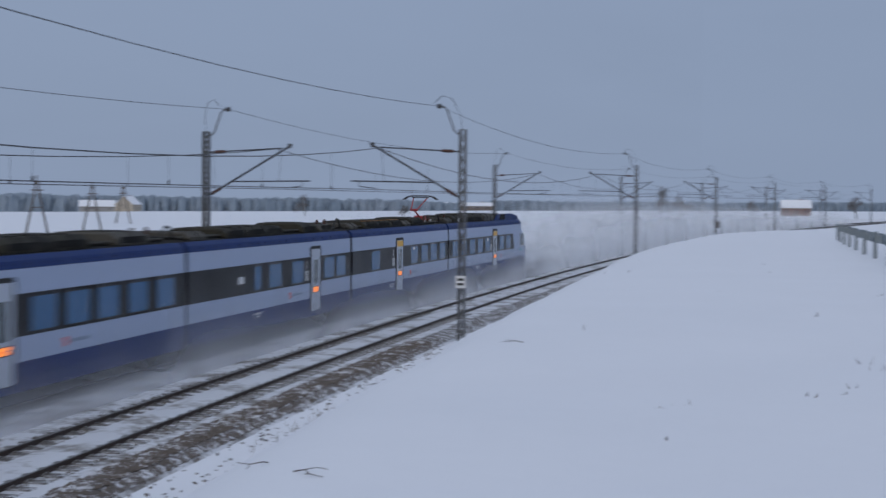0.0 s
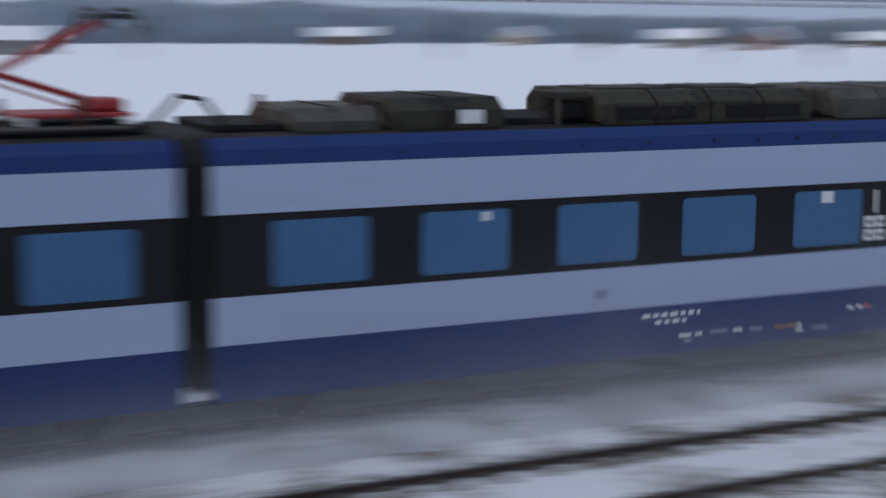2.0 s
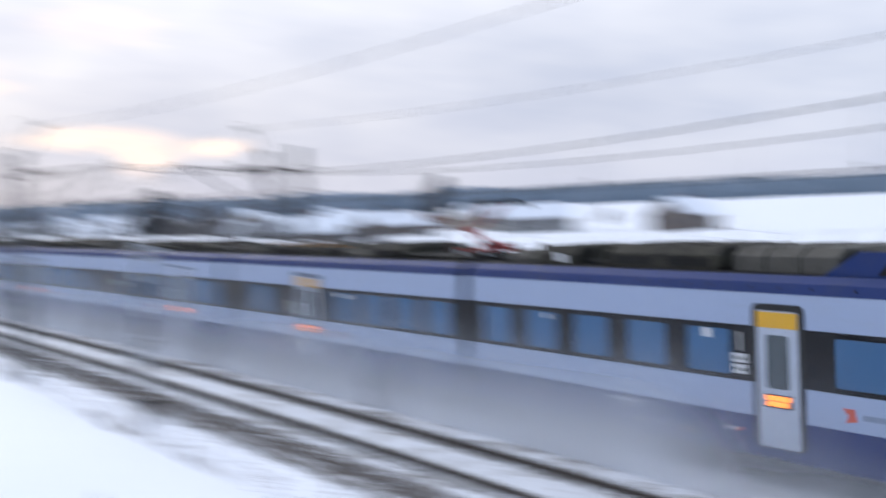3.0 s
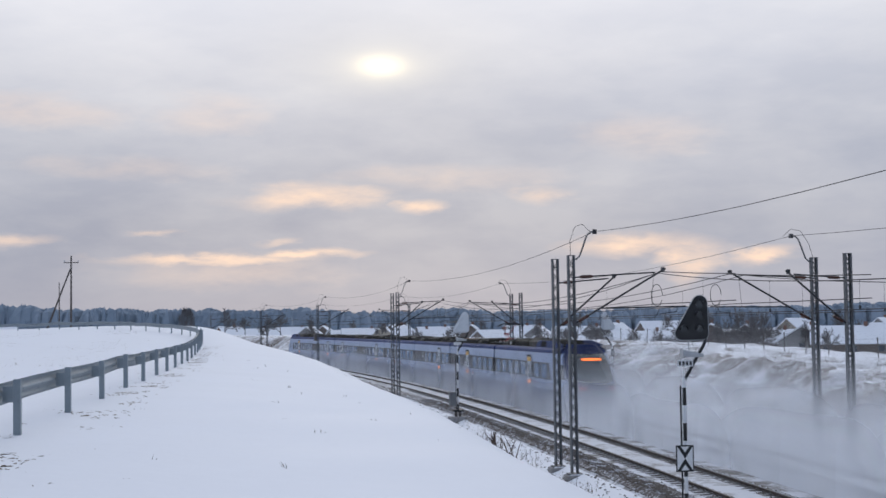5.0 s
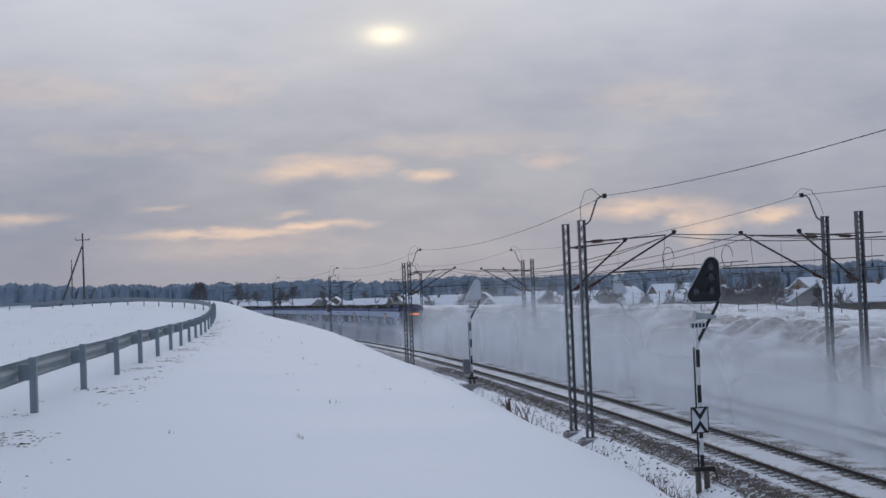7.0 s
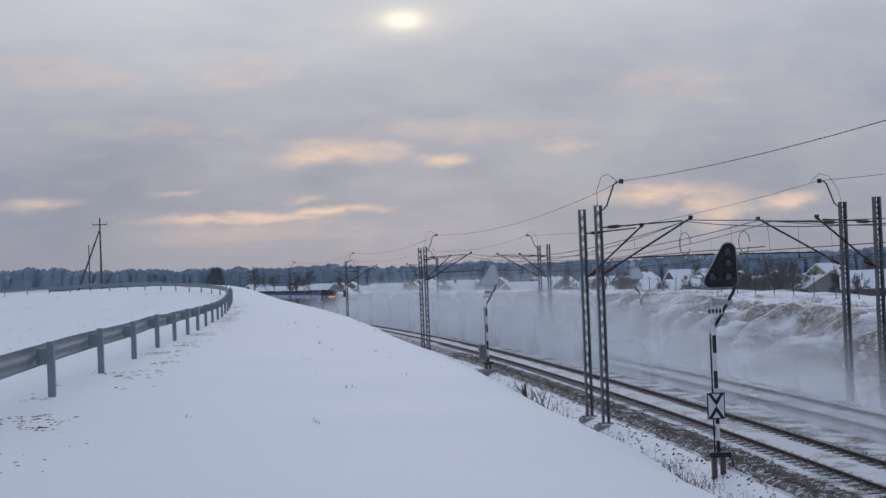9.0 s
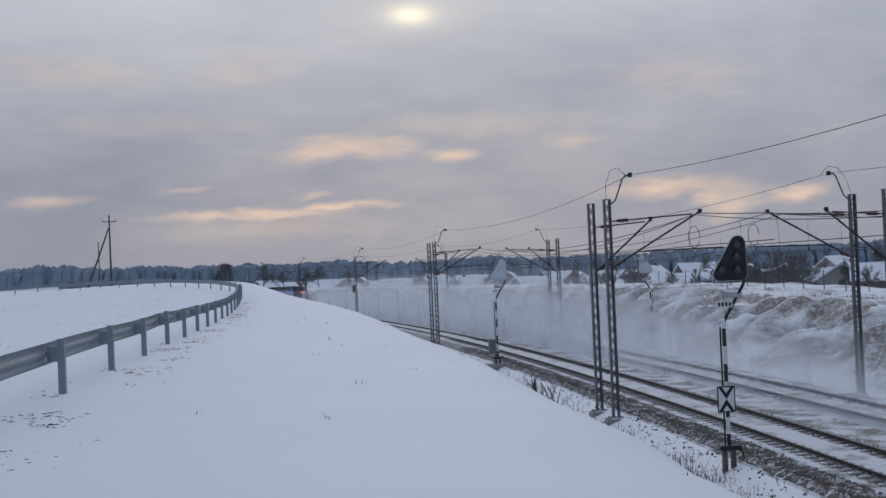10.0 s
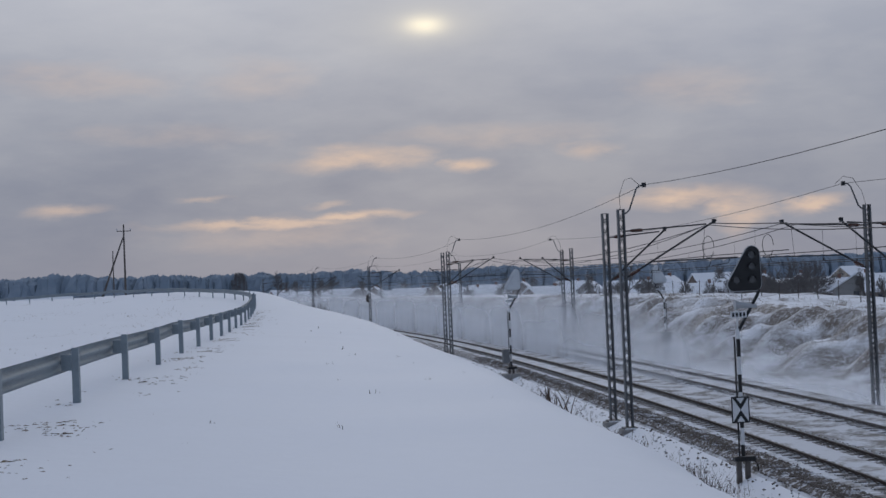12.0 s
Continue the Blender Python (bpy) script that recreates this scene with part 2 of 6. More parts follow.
M_ROOF = mat("roof_grime", (0.014, 0.013, 0.012), 0.85, 0, 0.4, 2.0, 0.2, 20, second=(0.045, 0.042, 0.034), level=(0.52, 0.72), spec=0.2)
M_RBOX = mat("roof_box_grime", (0.048, 0.044, 0.032), 0.8, 0, 0.35, 1.5, 0.15, 20, second=(0.014, 0.013, 0.011), level=(0.46, 0.6), spec=0.2)
M_RBOX2 = mat("roof_box_beige", (0.085, 0.079, 0.066), 0.75, 0, 0.3, 1.5, 0.15, 20, second=(0.04, 0.037, 0.031), level=(0.48, 0.64), spec=0.3)
M_LED = mat("led_amber", (1.0, 0.24, 0.03), 0.5, emit=1.3)
M_LEDBACK = mat("led_back", (0.03, 0.012, 0.005), 0.4)
M_TAILRED = mat("tail_lamp_red", (0.6, 0.03, 0.02), 0.3, emit=0.25)
M_RED = mat("pantograph_red", (0.32, 0.025, 0.025), 0.5, 0, 0.25, 5.0)
M_MAST = mat("mast_galvanised", (0.13, 0.135, 0.14), 0.6, 0.4, 0.3, 5.0, second=(0.07, 0.055, 0.045), level=(0.54, 0.7))
M_TUBE = mat("dark_steel_tube", (0.045, 0.045, 0.048), 0.55, 0.5, 0.3, 5.0)
M_WIRE = mat("wire_dark", (0.035, 0.033, 0.033), 0.6, 0.3, 0.2, 3.0)
M_INSUL = mat("insulator_brown", (0.07, 0.03, 0.02), 0.25, 0, 0.2, 8.0)
M_CONC = mat("concrete", (0.30, 0.29, 0.28), 0.9, 0, 0.25, 4.0, 0.3, 30, second=(0.16, 0.15, 0.14), level=(0.5, 0.7))
M_ZINC = mat("guard_zinc", (0.27, 0.31, 0.335), 0.6, 0.35, 0.2, 2.5, 0.05, 30, second=(0.17, 0.195, 0.21), level=(0.5, 0.75))
M_BLACK = mat("signal_black", (0.012, 0.012, 0.013), 0.5, 0, 0.3, 6.0)
M_PAINTW = mat("paint_white", (0.72, 0.72, 0.72), 0.5, 0, 0.1, 5.0, second=(0.45, 0.43, 0.40), level=(0.55, 0.8))
M_BACK = mat("signal_back", (0.62, 0.64, 0.66), 0.6, 0, 0.12, 4.0, second=(0.48, 0.50, 0.52), level=(0.5, 0.75))
M_GREY = mat("signal_grey", (0.42, 0.43, 0.44), 0.5, 0.1, 0.15, 4.0)
M_RELAY = mat("relay_box_grey", (0.16, 0.165, 0.17), 0.6, 0.1, 0.2, 4.0, second=(0.10, 0.10, 0.105), level=(0.5, 0.7))
M_LENS = mat("signal_lens", (0.05, 0.051, 0.053), 0.1, 0, 0.1, 3.0, spec=1.0)
M_CABINET = mat("cabinet_brown", (0.10, 0.085, 0.075), 0.6, 0, 0.2, 3.0, second=(0.055, 0.045, 0.04), level=(0.5, 0.7))
M_TRIMY = mat("trim_yellow", (0.62, 0.55, 0.16), 0.5, 0, 0.15, 3.0)
M_GRASS = mat("dry_grass", (0.24, 0.20, 0.15), 0.9, 0, 0.35, 3.0)
M_STEM = mat("dry_stem", (0.09, 0.06, 0.045), 0.9, 0, 0.35, 3.0)
M_BARK = mat("bark", (0.15, 0.14, 0.135), 0.9, 0, 0.3, 6.0)
M_POLE = mat("weathered_pole", (0.11, 0.095, 0.085), 0.9, 0, 0.3, 6.0)
# distance haze is put into both forest tones, paler and bluer than bare pines
M_FOREST = mat("hazed_pines", (0.22, 0.27, 0.325), 0.95, 0, 0.15, 0.02, second=(0.28, 0.325, 0.38), level=(0.48, 0.62))
M_TWIGS = mat("dense_twigs", (0.14, 0.132, 0.13), 0.95, 0, 0.4, 1.0)
M_HEDGE = mat("bare_wood", (0.13, 0.125, 0.13), 0.95, 0, 0.35, 0.1)
WALLS = [mat("plaster_" + n, c, 0.9, 0, 0.15, 0.8, 0.2, 20, second=tuple(v * 0.7 for v in c), level=(0.55, 0.75)) for n, c in
         (("grey", (0.30, 0.29, 0.28)), ("cream", (0.42, 0.37, 0.30)), ("brick", (0.22, 0.13, 0.10)), ("brown", (0.17, 0.14, 0.12)))]
M_WINDOW = mat("house_pane", (0.03, 0.035, 0.045), 0.1, 0, 0.2, 1.0, spec=1.0)
M_EARTH = mat("bare_earth", (0.20, 0.15, 0.10), 0.95, 0, 0.3, 5.0)
M_SHOULDER = mat("ballast_shoulder", (0.13, 0.11, 0.095), 0.95, 0, 0.5, 7.0, 0.8, 22.0, second=(0.66, 0.67, 0.70), level=(0.49, 0.58))
M_ORANGE = mat("roof_edge_orange", (0.32, 0.14, 0.02), 0.6, 0, 0.25, 3.0)


def powder_material(name, alpha, top, fall, cross=False):
    """Airborne snow: thick near the ground, thinning upwards in billows."""
    m = bpy.data.materials.new(name)
    m.use_nodes = True
    t = m.node_tree
    t.nodes.clear()

    def op(kind, a, b):
        n = t.nodes.new("ShaderNodeMath")
        n.operation, n.use_clamp = kind, kind == "MULTIPLY"
        for i, v in enumerate((a, b)):
            if isinstance(v, (int, float)):
                n.inputs[i].default_value = v
            else:
                t.links.new(v, n.inputs[i])
        return n.outputs[0]

    def rng(v, a, b, lo=0.0, hi=1.0):
        n = t.nodes.new("ShaderNodeMapRange")
        n.interpolation_type = "SMOOTHSTEP"
        for i, k in enumerate((a, b, lo, hi)):
            n.inputs[i + 1].default_value = k
        t.links.new(v, n.inputs[0])
        return n.outputs[0]

    co = t.nodes.new("ShaderNodeTexCoord")
    sep = t.nodes.new("ShaderNodeSeparateXYZ")
    t.links.new(co.outputs["Object"], sep.inputs[0])
    info = t.nodes.new("ShaderNodeObjectInfo")
    mp = t.nodes.new("ShaderNodeMapping")
    mp.inputs["Scale"].default_value = (0.2, 1, 0.8)
    t.links.new(co.outputs["Object"], mp.inputs[0])
    off = t.nodes.new("ShaderNodeVectorMath")
    off.operation = "SCALE"
    off.inputs[0].default_value = (31.0, 17.0, 9.0)
    t.links.new(info.outputs["Random"], off.inputs["Scale"])
    t.links.new(off.outputs[0], mp.inputs["Location"])

    def tex(s, d, warp):
        n = t.nodes.new("ShaderNodeTexNoise")
        n.inputs["Scale"].default_value, n.inputs["Detail"].default_value, n.inputs["Distortion"].default_value = s, d, warp
        t.links.new(mp.outputs[0], n.inputs["Vector"])
        return n.outputs[0]

    big = tex(0.45, 0, 0)
    z = op("SUBTRACT", op("ADD", sep.outputs[2], 0.7), op("MULTIPLY", big, 1.2))
    height = op("POWER", rng(z, top, 0.0), fall)
    if cross:
        ends = op("MULTIPLY", rng(sep.outputs[1], 3.4, 0.6), rng(sep.outputs[1], -6.2, -2.5))
    else:
        ends = op("MULTIPLY", rng(sep.outputs[0], -HAZE_HALF, -HAZE_HALF + 6.0), rng(sep.outputs[0], HAZE_HALF, HAZE_HALF - 6.0))
    a = op("MULTIPLY", op("MULTIPLY", height, ends), alpha)
    dif = t.nodes.new("ShaderNodeBsdfDiffuse")
    tra = t.nodes.new("ShaderNodeBsdfTranslucent")
    for n in (dif, tra):
        n.inputs[0].default_value = (0.88, 0.89, 0.91, 1)
    both = t.nodes.new("ShaderNodeMixShader")
    both.inputs[0].default_value = 0.45
    t.links.new(dif.outputs[0], both.inputs[1])
    t.links.new(tra.outputs[0], both.inputs[2])
    clear = t.nodes.new("ShaderNodeBsdfTransparent")
    mix = t.nodes.new("ShaderNodeMixShader")
    t.links.new(a, mix.inputs[0])
    t.links.new(clear.outputs[0], mix.inputs[1])
    t.links.new(both.outputs[0], mix.inputs[2])
    out = t.nodes.new("ShaderNodeOutputMaterial")
    t.links.new(mix.outputs[0], out.inputs[0])
    return m


HAZE_STEP = 14.0
HAZE_HALF = HAZE_STEP / 2 + 3.0
M_HAZE = [powder_material("powder_" + n, a, top, f, c) for n, a, top, f, c in (("outer", 0.90, 4.2, 2.3, False), ("rear", 0.60, 4.9, 1.7, False), ("far", 0.26, 5.8, 1.7, False), ("cross", 0.19, 5.2, 1.5, True))]


# ---- plan: a double track on a curve ----
D, R = 13.05, 1090.0            # the near track's middle at its closest to the eye, the curve's radius
FAR_TRACK = 4.5
RAIL_HALF = 0.82


def track(s, lat=0.0):
    """Place on the plan: s metres along the near track, lat to its right."""
    a = s / R
    return D - R + (R + lat) * math.cos(a), (R + lat) * math.sin(a)


def track_pose(s, lat=0.0, z=0.0, turn=0.0):
    x, y = track(s, lat)
    return pose(x, y, z, 0, 0, 90 + math.degrees(s / R) + turn)


def polar(yaw, dist):
    return -math.sin(radians(yaw)) * dist, math.cos(radians(yaw)) * dist


def plan(x, y):
    return R * math.atan2(y, x - D + R), math.hypot(x - D + R, y) - R


def part(name, bm, material, parent=None, label=""):
    me = bpy.data.meshes.new(name)
    bm.to_mesh(me)
    bm.free()
    me.materials.append(material)
    ob = new(name, me)
    if parent:
        ob.parent = parent
    if label:
        tagged(ob, label)
    return ob


def raw(name, verts, faces, material, parent=None):
    me = bpy.data.meshes.new(name)
    me.from_pydata(verts, [], faces)
    me.materials.append(material)
    ob = new(name, me)
    if parent:
        ob.parent = parent
    return ob


def thing(name, label, category, group="", m=None):
    ob = tagged(new(name), label, category, group)
    if m:
        ob.matrix_world = m
    return ob


def box(bm, x0, x1, y0, y1, z0, z1, bevel=0.0):
    vs = [bm.verts.new(p) for p in ((x0, y0, z0), (x1, y0, z0), (x1, y1, z0), (x0, y1, z0), (x0, y0, z1), (x1, y0, z1), (x1, y1, z1), (x0, y1, z1))]
    fs = [bm.faces.new([vs[i] for i in f]) for f in ((3, 2, 1, 0), (4, 5, 6, 7), (0, 1, 5, 4), (1, 2, 6, 5), (2, 3, 7, 6), (3, 0, 4, 7))]
    if bevel:
        es = {e for f in fs for e in f.edges}
        bmesh.ops.bevel(bm, geom=list(es), offset=bevel, segments=2, affect="EDGES", profile=0.5)
    return bm


def prism(bm, poly, x0, x1):
    """A polygon of (y, z) drawn out along x."""
    a = [bm.verts.new((x0, y, z)) for y, z in poly]
    b = [bm.verts.new((x1, y, z)) for y, z in poly]
    n = len(poly)
    bm.faces.new(a[::-1])
    bm.faces.new(b)
    for i in range(n):
        bm.faces.new((a[i], a[(i + 1) % n], b[(i + 1) % n], b[i]))
    bmesh.ops.recalc_face_normals(bm, faces=bm.faces)
    return bm


def slab(bm, poly, y0, y1):
    """A polygon of (x, z) drawn out along y."""
    a = [bm.verts.new((x, y0, z)) for x, z in poly]
    b = [bm.verts.new((x, y1, z)) for x, z in poly]
    n = len(poly)
    bm.faces.new(a[::-1])
    bm.faces.new(b)
    for i in range(n):
        bm.faces.new((a[i], a[(i + 1) % n], b[(i + 1) % n], b[i]))
    bmesh.ops.recalc_face_normals(bm, faces=bm.faces)
    return bm


def rounded(x0, x1, z0, z1, r, n=4):
    out = []
    for cx, cz, a0 in ((x1 - r, z1 - r, 0), (x0 + r, z1 - r, 90), (x0 + r, z0 + r, 180), (x1 - r, z0 + r, 270)):
        for i in range(n + 1):
            a = radians(a0 + 90 * i / n)
            out.append((cx + r * math.cos(a), cz + r * math.sin(a)))
    return out


def tube(bm, pts, r, sides=6):
    """A round bar along points."""
    pts = [Vector(p) for p in pts]
    rings = []
    for i, p in enumerate(pts):
        d = (pts[min(i + 1, len(pts) - 1)] - pts[max(i - 1, 0)]).normalized()
        u = d.cross(Vector((0, 0, 1)) if abs(d.z) < 0.95 else Vector((1, 0, 0))).normalized()
        v = d.cross(u)
        rr = r[i] if isinstance(r, (list, tuple)) else r
        rings.append([bm.verts.new(p + (u * math.cos(2 * math.pi * k / sides) + v * math.sin(2 * math.pi * k / sides)) * rr) for k in range(sides)])
    for a, b in zip(rings, rings[1:]):
        for k in range(sides):
            bm.faces.new((a[k], a[(k + 1) % sides], b[(k + 1) % sides], b[k]))
    bm.faces.new(rings[0][::-1])
    bm.faces.new(rings[-1])
    return bm


def ease(x, a, b):
    x = min(1, max(0, (x - a) / (b - a)))
    return x * x * (3 - 2 * x)


def spread(*stops):
    """Steps from stop to stop: (from, to, step)."""
    out = []
    for a, b, d in stops:
        n = max(1, round((b - a) / d))
        out += [a + (b - a) * i / n for i in range(n)]
    return out + [stops[-1][1]]


# ---- ground ----
def ground_z(s, lat):
    n = noise.noise(Vector((s * 0.05, lat * 0.05, 0)))
    n2 = noise.noise(Vector((s * 0.35, lat * 0.35, 3)))
    n3 = noise.noise(Vector((s * 1.3, lat * 1.3, 9)))
    bank = ease(s, -12, 40)                      # the far bank stands along the further stretch only
    if lat < -2.3:
        verge = 3.4 - 2.6 * ease(-s, 30, 260) + 0.5 * ease(s, 110, 220)
        z = -0.30 - 0.40 * ease(-lat, 2.4, 3.6)
        edge = 10.6 + 0.4 * ease(s, 2, 14) + 1.1 * ease(s, 14, 60) + 0.45 * noise.noise(Vector((s * 0.03, 7, 0))) + 0.3 * n2
        z += (verge + 0.70) * (0.12 * ease(-lat, 3.8, 6.5) + 0.88 * ease(-lat, 4.6, edge) ** 1.15)
        z += ease(-lat, 11, 17) * (0.30 * ease(s, -5, 35) + 1.45 * ease(s, 58, 150) * (1 - 0.8 * ease(-lat, 22, 60)))
        z += 0.010 * min(max(0, -lat - 26), 330) * ease(s, -60, 60)
        z += (0.05 * n2 + 0.015 * n3) * ease(-lat, 5, 12) + 0.3 * n * ease(-lat, 24, 70)
        z += (0.09 * noise.noise(Vector((s * 0.12, lat * 0.6, 5))) + 0.05 * noise.noise(Vector((s * 0.5, lat * 1.4, 6)))) * ease(-lat, 19, 23) * (1 - ease(-lat, 90, 110))
        z += 0.10 * n2 * ease(-lat, 3.5, 5) * (1 - ease(-lat, 8, 10))
        return z
    if lat > 6.8:
        z = -0.30 - 0.40 * ease(lat, 6.9, 8.4)
        top = 0.3 + bank * 2.0 + 0.9 * ease(s, 60, 130)
        z += (top + 0.70) * ease(lat + 1.6 * n2 * bank, 10.0, 19.5 + 3 * n)
        z += (0.26 * n2 + 0.12 * n3) * ease(lat, 10, 13) * bank * (1 - ease(lat, 24, 40)) + 0.08 * n2
        z -= bank * 4.2 * ease(lat, 26, 62)
        z += bank * 4.6 * ease(lat, 250, 900)
        z -= (1 - bank) * (2.2 * ease(lat, 20, 140) + 10.0 * ease(lat, 200, 1100))
        return z + 0.4 * n * ease(lat, 25, 60)
    return -0.30


def at_ground(x, y):
    return ground_z(*plan(x, y))


def build_ground():
    lats = spread((-1060, -400, 60), (-400, -100, 20), (-100, -45, 2.4), (-45, -17, 0.8), (-17, -12, 0.9), (-12, -2, 0.35), (-2, 7, 1.5), (7, 24, 0.45), (24, 60, 2.5), (60, 200, 12), (200, 1200, 70), (1200, 4000, 500))
    arcs = spread((-2900, -700, 110), (-700, -200, 14), (-200, -70, 4), (-70, 150, 0.9), (150, 330, 3), (330, 800, 14), (800, 2900, 110))
    verts = [(*track(s, lat), ground_z(s, lat)) for s in arcs for lat in lats]
    n = len(lats)
    faces = [(i * n + j, i * n + j + 1, (i + 1) * n + j + 1, (i + 1) * n + j) for i in range(len(arcs) - 1) for j in range(n - 1)]
    ob = raw("ground", verts, faces, M_SNOW)
    ob.data.materials.append(M_BANK)
    ob.data.polygons.foreach_set("material_index", [1 if lats[j] > 8.5 else 0 for i in range(len(arcs) - 1) for j in range(n - 1)])
    ob.data.polygons.foreach_set("use_smooth", [True] * len(faces))
    return tagged(ob, "snow-covered ground with cutting banks along the railway", "ground", kind="structure")


build_ground()


def sweep(bm, profile, s0, s1, step, lat0=0.0):
    """A profile of (lat, z), closed, drawn along the track."""
    n = max(1, math.ceil((s1 - s0) / step))
    rows = []
    for i in range(n + 1):
        s = s0 + (s1 - s0) * i / n
        rows.append([bm.verts.new((*track(s, lat0 + lat), z)) for lat, z in profile])
    m = len(profile)
    for i in range(n):
        for j in range(m):
            bm.faces.new((rows[i][j], rows[i][(j + 1) % m], rows[i + 1][(j + 1) % m], rows[i + 1][j]))
    bm.faces.new(rows[0][::-1])
    bm.faces.new(rows[-1])
    bmesh.ops.recalc_face_normals(bm, faces=bm.faces)
    return bm


def build_track():
    bed = sweep(bmesh.new(), [(-3.3, -0.75), (-2.35, -0.17), (-1.5, -0.125), (1.5, -0.125), (2.25, -0.15), (3.0, -0.125), (6.0, -0.125), (6.85, -0.17), (7.9, -0.75)], -430, 430, 3)
    tagged(part("track_bed", bed, M_BED), "ballast bed of a double track under thin snow", "track bed", kind="structure")
    shoulder = sweep(bmesh.new(), [(-2.55, -0.33), (-2.55, -0.26), (-2.36, -0.155), (-1.75, -0.115), (-1.68, -0.15)], -120, 330, 1.5)
    tagged(part("ballast_shoulder", shoulder, M_SHOULDER), "brown ballast shoulder dusted with snow", "ballast", kind="structure")
    for lat in (-RAIL_HALF, RAIL_HALF, FAR_TRACK - RAIL_HALF, FAR_TRACK + RAIL_HALF):
        prof = [(-0.075, -0.17), (0.075, -0.17), (0.07, -0.15), (0.012, -0.13), (0.012, -0.04), (0.035, -0.03), (0.035, -0.002), (-0.035, -0.002), (-0.035, -0.03), (-0.012, -0.04), (-0.012, -0.13), (-0.07, -0.15)]
        rail = part("rail", sweep(bmesh.new(), prof, -425, 425, 4, lat), M_RAIL)
        tagged(rail, "rusty steel rail with a worn bright head on snowy sleepers", "rail", "rails of the double track")
        part("rail_head", sweep(bmesh.new(), [(-0.03, -0.004), (0.03, -0.004), (0.026, 0.002), (-0.026, 0.002)], -425, 425, 6, lat), M_RAILTOP, rail, "bright worn running surface")


build_track()


# ---- masts and overhead line ----
MAST_TOP = 7.62


def lattice_mast(label, group="masts of the overhead line"):
    e = thing("catenary_mast", label, "mast", group)
    for sy in (-1, 1):
        # a channel section drawn upwards
        bm = bmesh.new()
        sec = [(-0.126, 0.075), (-0.126, 0.132), (0.126, 0.132), (0.126, 0.075), (0.114, 0.075), (0.114, 0.118), (-0.114, 0.118), (-0.114, 0.075)]
        lo, hi = ([bm.verts.new((x, sy * y, z)) for x, y in sec] for z in (-0.45, MAST_TOP))
        bm.faces.new(lo[::-1])
        bm.faces.new(hi)
        for i in range(8):
            bm.faces.new((lo[i], lo[(i + 1) % 8], hi[(i + 1) % 8], hi[i]))
        bmesh.ops.recalc_face_normals(bm, faces=bm.faces)
        part("leg", bm, M_MAST, e)
    for sx in (-1, 1):
        bm = bmesh.new()
        for k in (1, -1):
            prism(bm, [(-0.10 * k, 0.0), (-0.10 * k, 0.04), (0.10 * k, 0.40), (0.10 * k, 0.36)], sx * 0.128 - 0.004 - 0.002 * k, sx * 0.128 + 0.004 - 0.002 * k)
        first = part("lacing_bar", bm, M_MAST, e)
        for i in range(19):
            o = first if i == 0 else new("lacing_bar", first.data)
            o.parent = e
            o.matrix_basis = Matrix.Translation((0, 0, -0.25 + 0.41 * i))
    part("cap", box(bmesh.new(), -0.13, 0.13, -0.14, 0.14, MAST_TOP, MAST_TOP + 0.02), M_MAST, e)
    part("base_plate", box(bmesh.new(), -0.26, 0.26, -0.26, 0.26, -0.46, -0.40), M_MAST, e)
    part("footing", box(bmesh.new(), -0.36, 0.36, -0.36, 0.36, -1.2, -0.46, 0.04), M_CONC, e)
    part("snow_on_footing", box(bmesh.new(), -0.30, -0.15, -0.2, 0.24, -0.46, -0.42, 0.02), M_SNOWCAP, e)
    return e


def earth_horn(e, side):
    """The curved bracket of the earth wire, leaning to the track."""
    y = -side
    part("horn", tube(bmesh.new(), [(0, 0.05 * y, 7.45), (0, 0.22 * y, 7.50), (0, 0.34 * y, 7.62), (0, 0.62 * y, 8.38), (0, 0.74 * y, 8.50), (0, 0.98 * y, 8.52)], 0.032), M_MAST, e)
    part("horn_clamp", box(bmesh.new(), -0.06, 0.06, 0.92 * y - 0.07, 0.92 * y + 0.07, 8.43, 8.60), M_TUBE, e)
    part("jumper", tube(bmesh.new(), [(0.05, 0, 7.6), (0.3, 0.05 * y, 8.2), (0.55, 0.3 * y, 8.75), (0.75, 0.62 * y, 8.85), (0.8, 0.95 * y, 8.56)], 0.01, 4), M_WIRE, e)


def cantilever(e, side, reach=3.45, high=0.0):
    """side: +1 where the arm goes to the right of the line (lat grows), -1 to the left."""
    y = -side
    part("tie", tube(bmesh.new(), [(0, 0.12 * y, 6.82 + high), (0, reach * 0.93 * y, 6.98 + high)], 0.030), M_TUBE, e)
    part("tie_insulator", tube(bmesh.new(), [(0, 0.32 * y, 6.83 + high), (0, 0.42 * y, 6.835 + high), (0, 0.72 * y, 6.85 + high), (0, 0.82 * y, 6.855 + high)], [0.035, 0.065, 0.065, 0.035], 8), M_INSUL, e)
    part("strut", tube(bmesh.new(), [(0, 0.14 * y, 5.12 + high), (0, (reach + 0.15) * y, 7.12 + high)], 0.040), M_TUBE, e)
    part("strut_insulator", tube(bmesh.new(), [(0, 0.25 * y, 5.18 + high), (0, 0.62 * y, 5.39 + high)], 0.065, 8), M_INSUL, e)
    part("tip_clamp", box(bmesh.new(), -0.05, 0.05, (reach + 0.05) * y - 0.06, (reach + 0.05) * y + 0.06, 6.98 + high, 7.16 + high), M_TUBE, e)


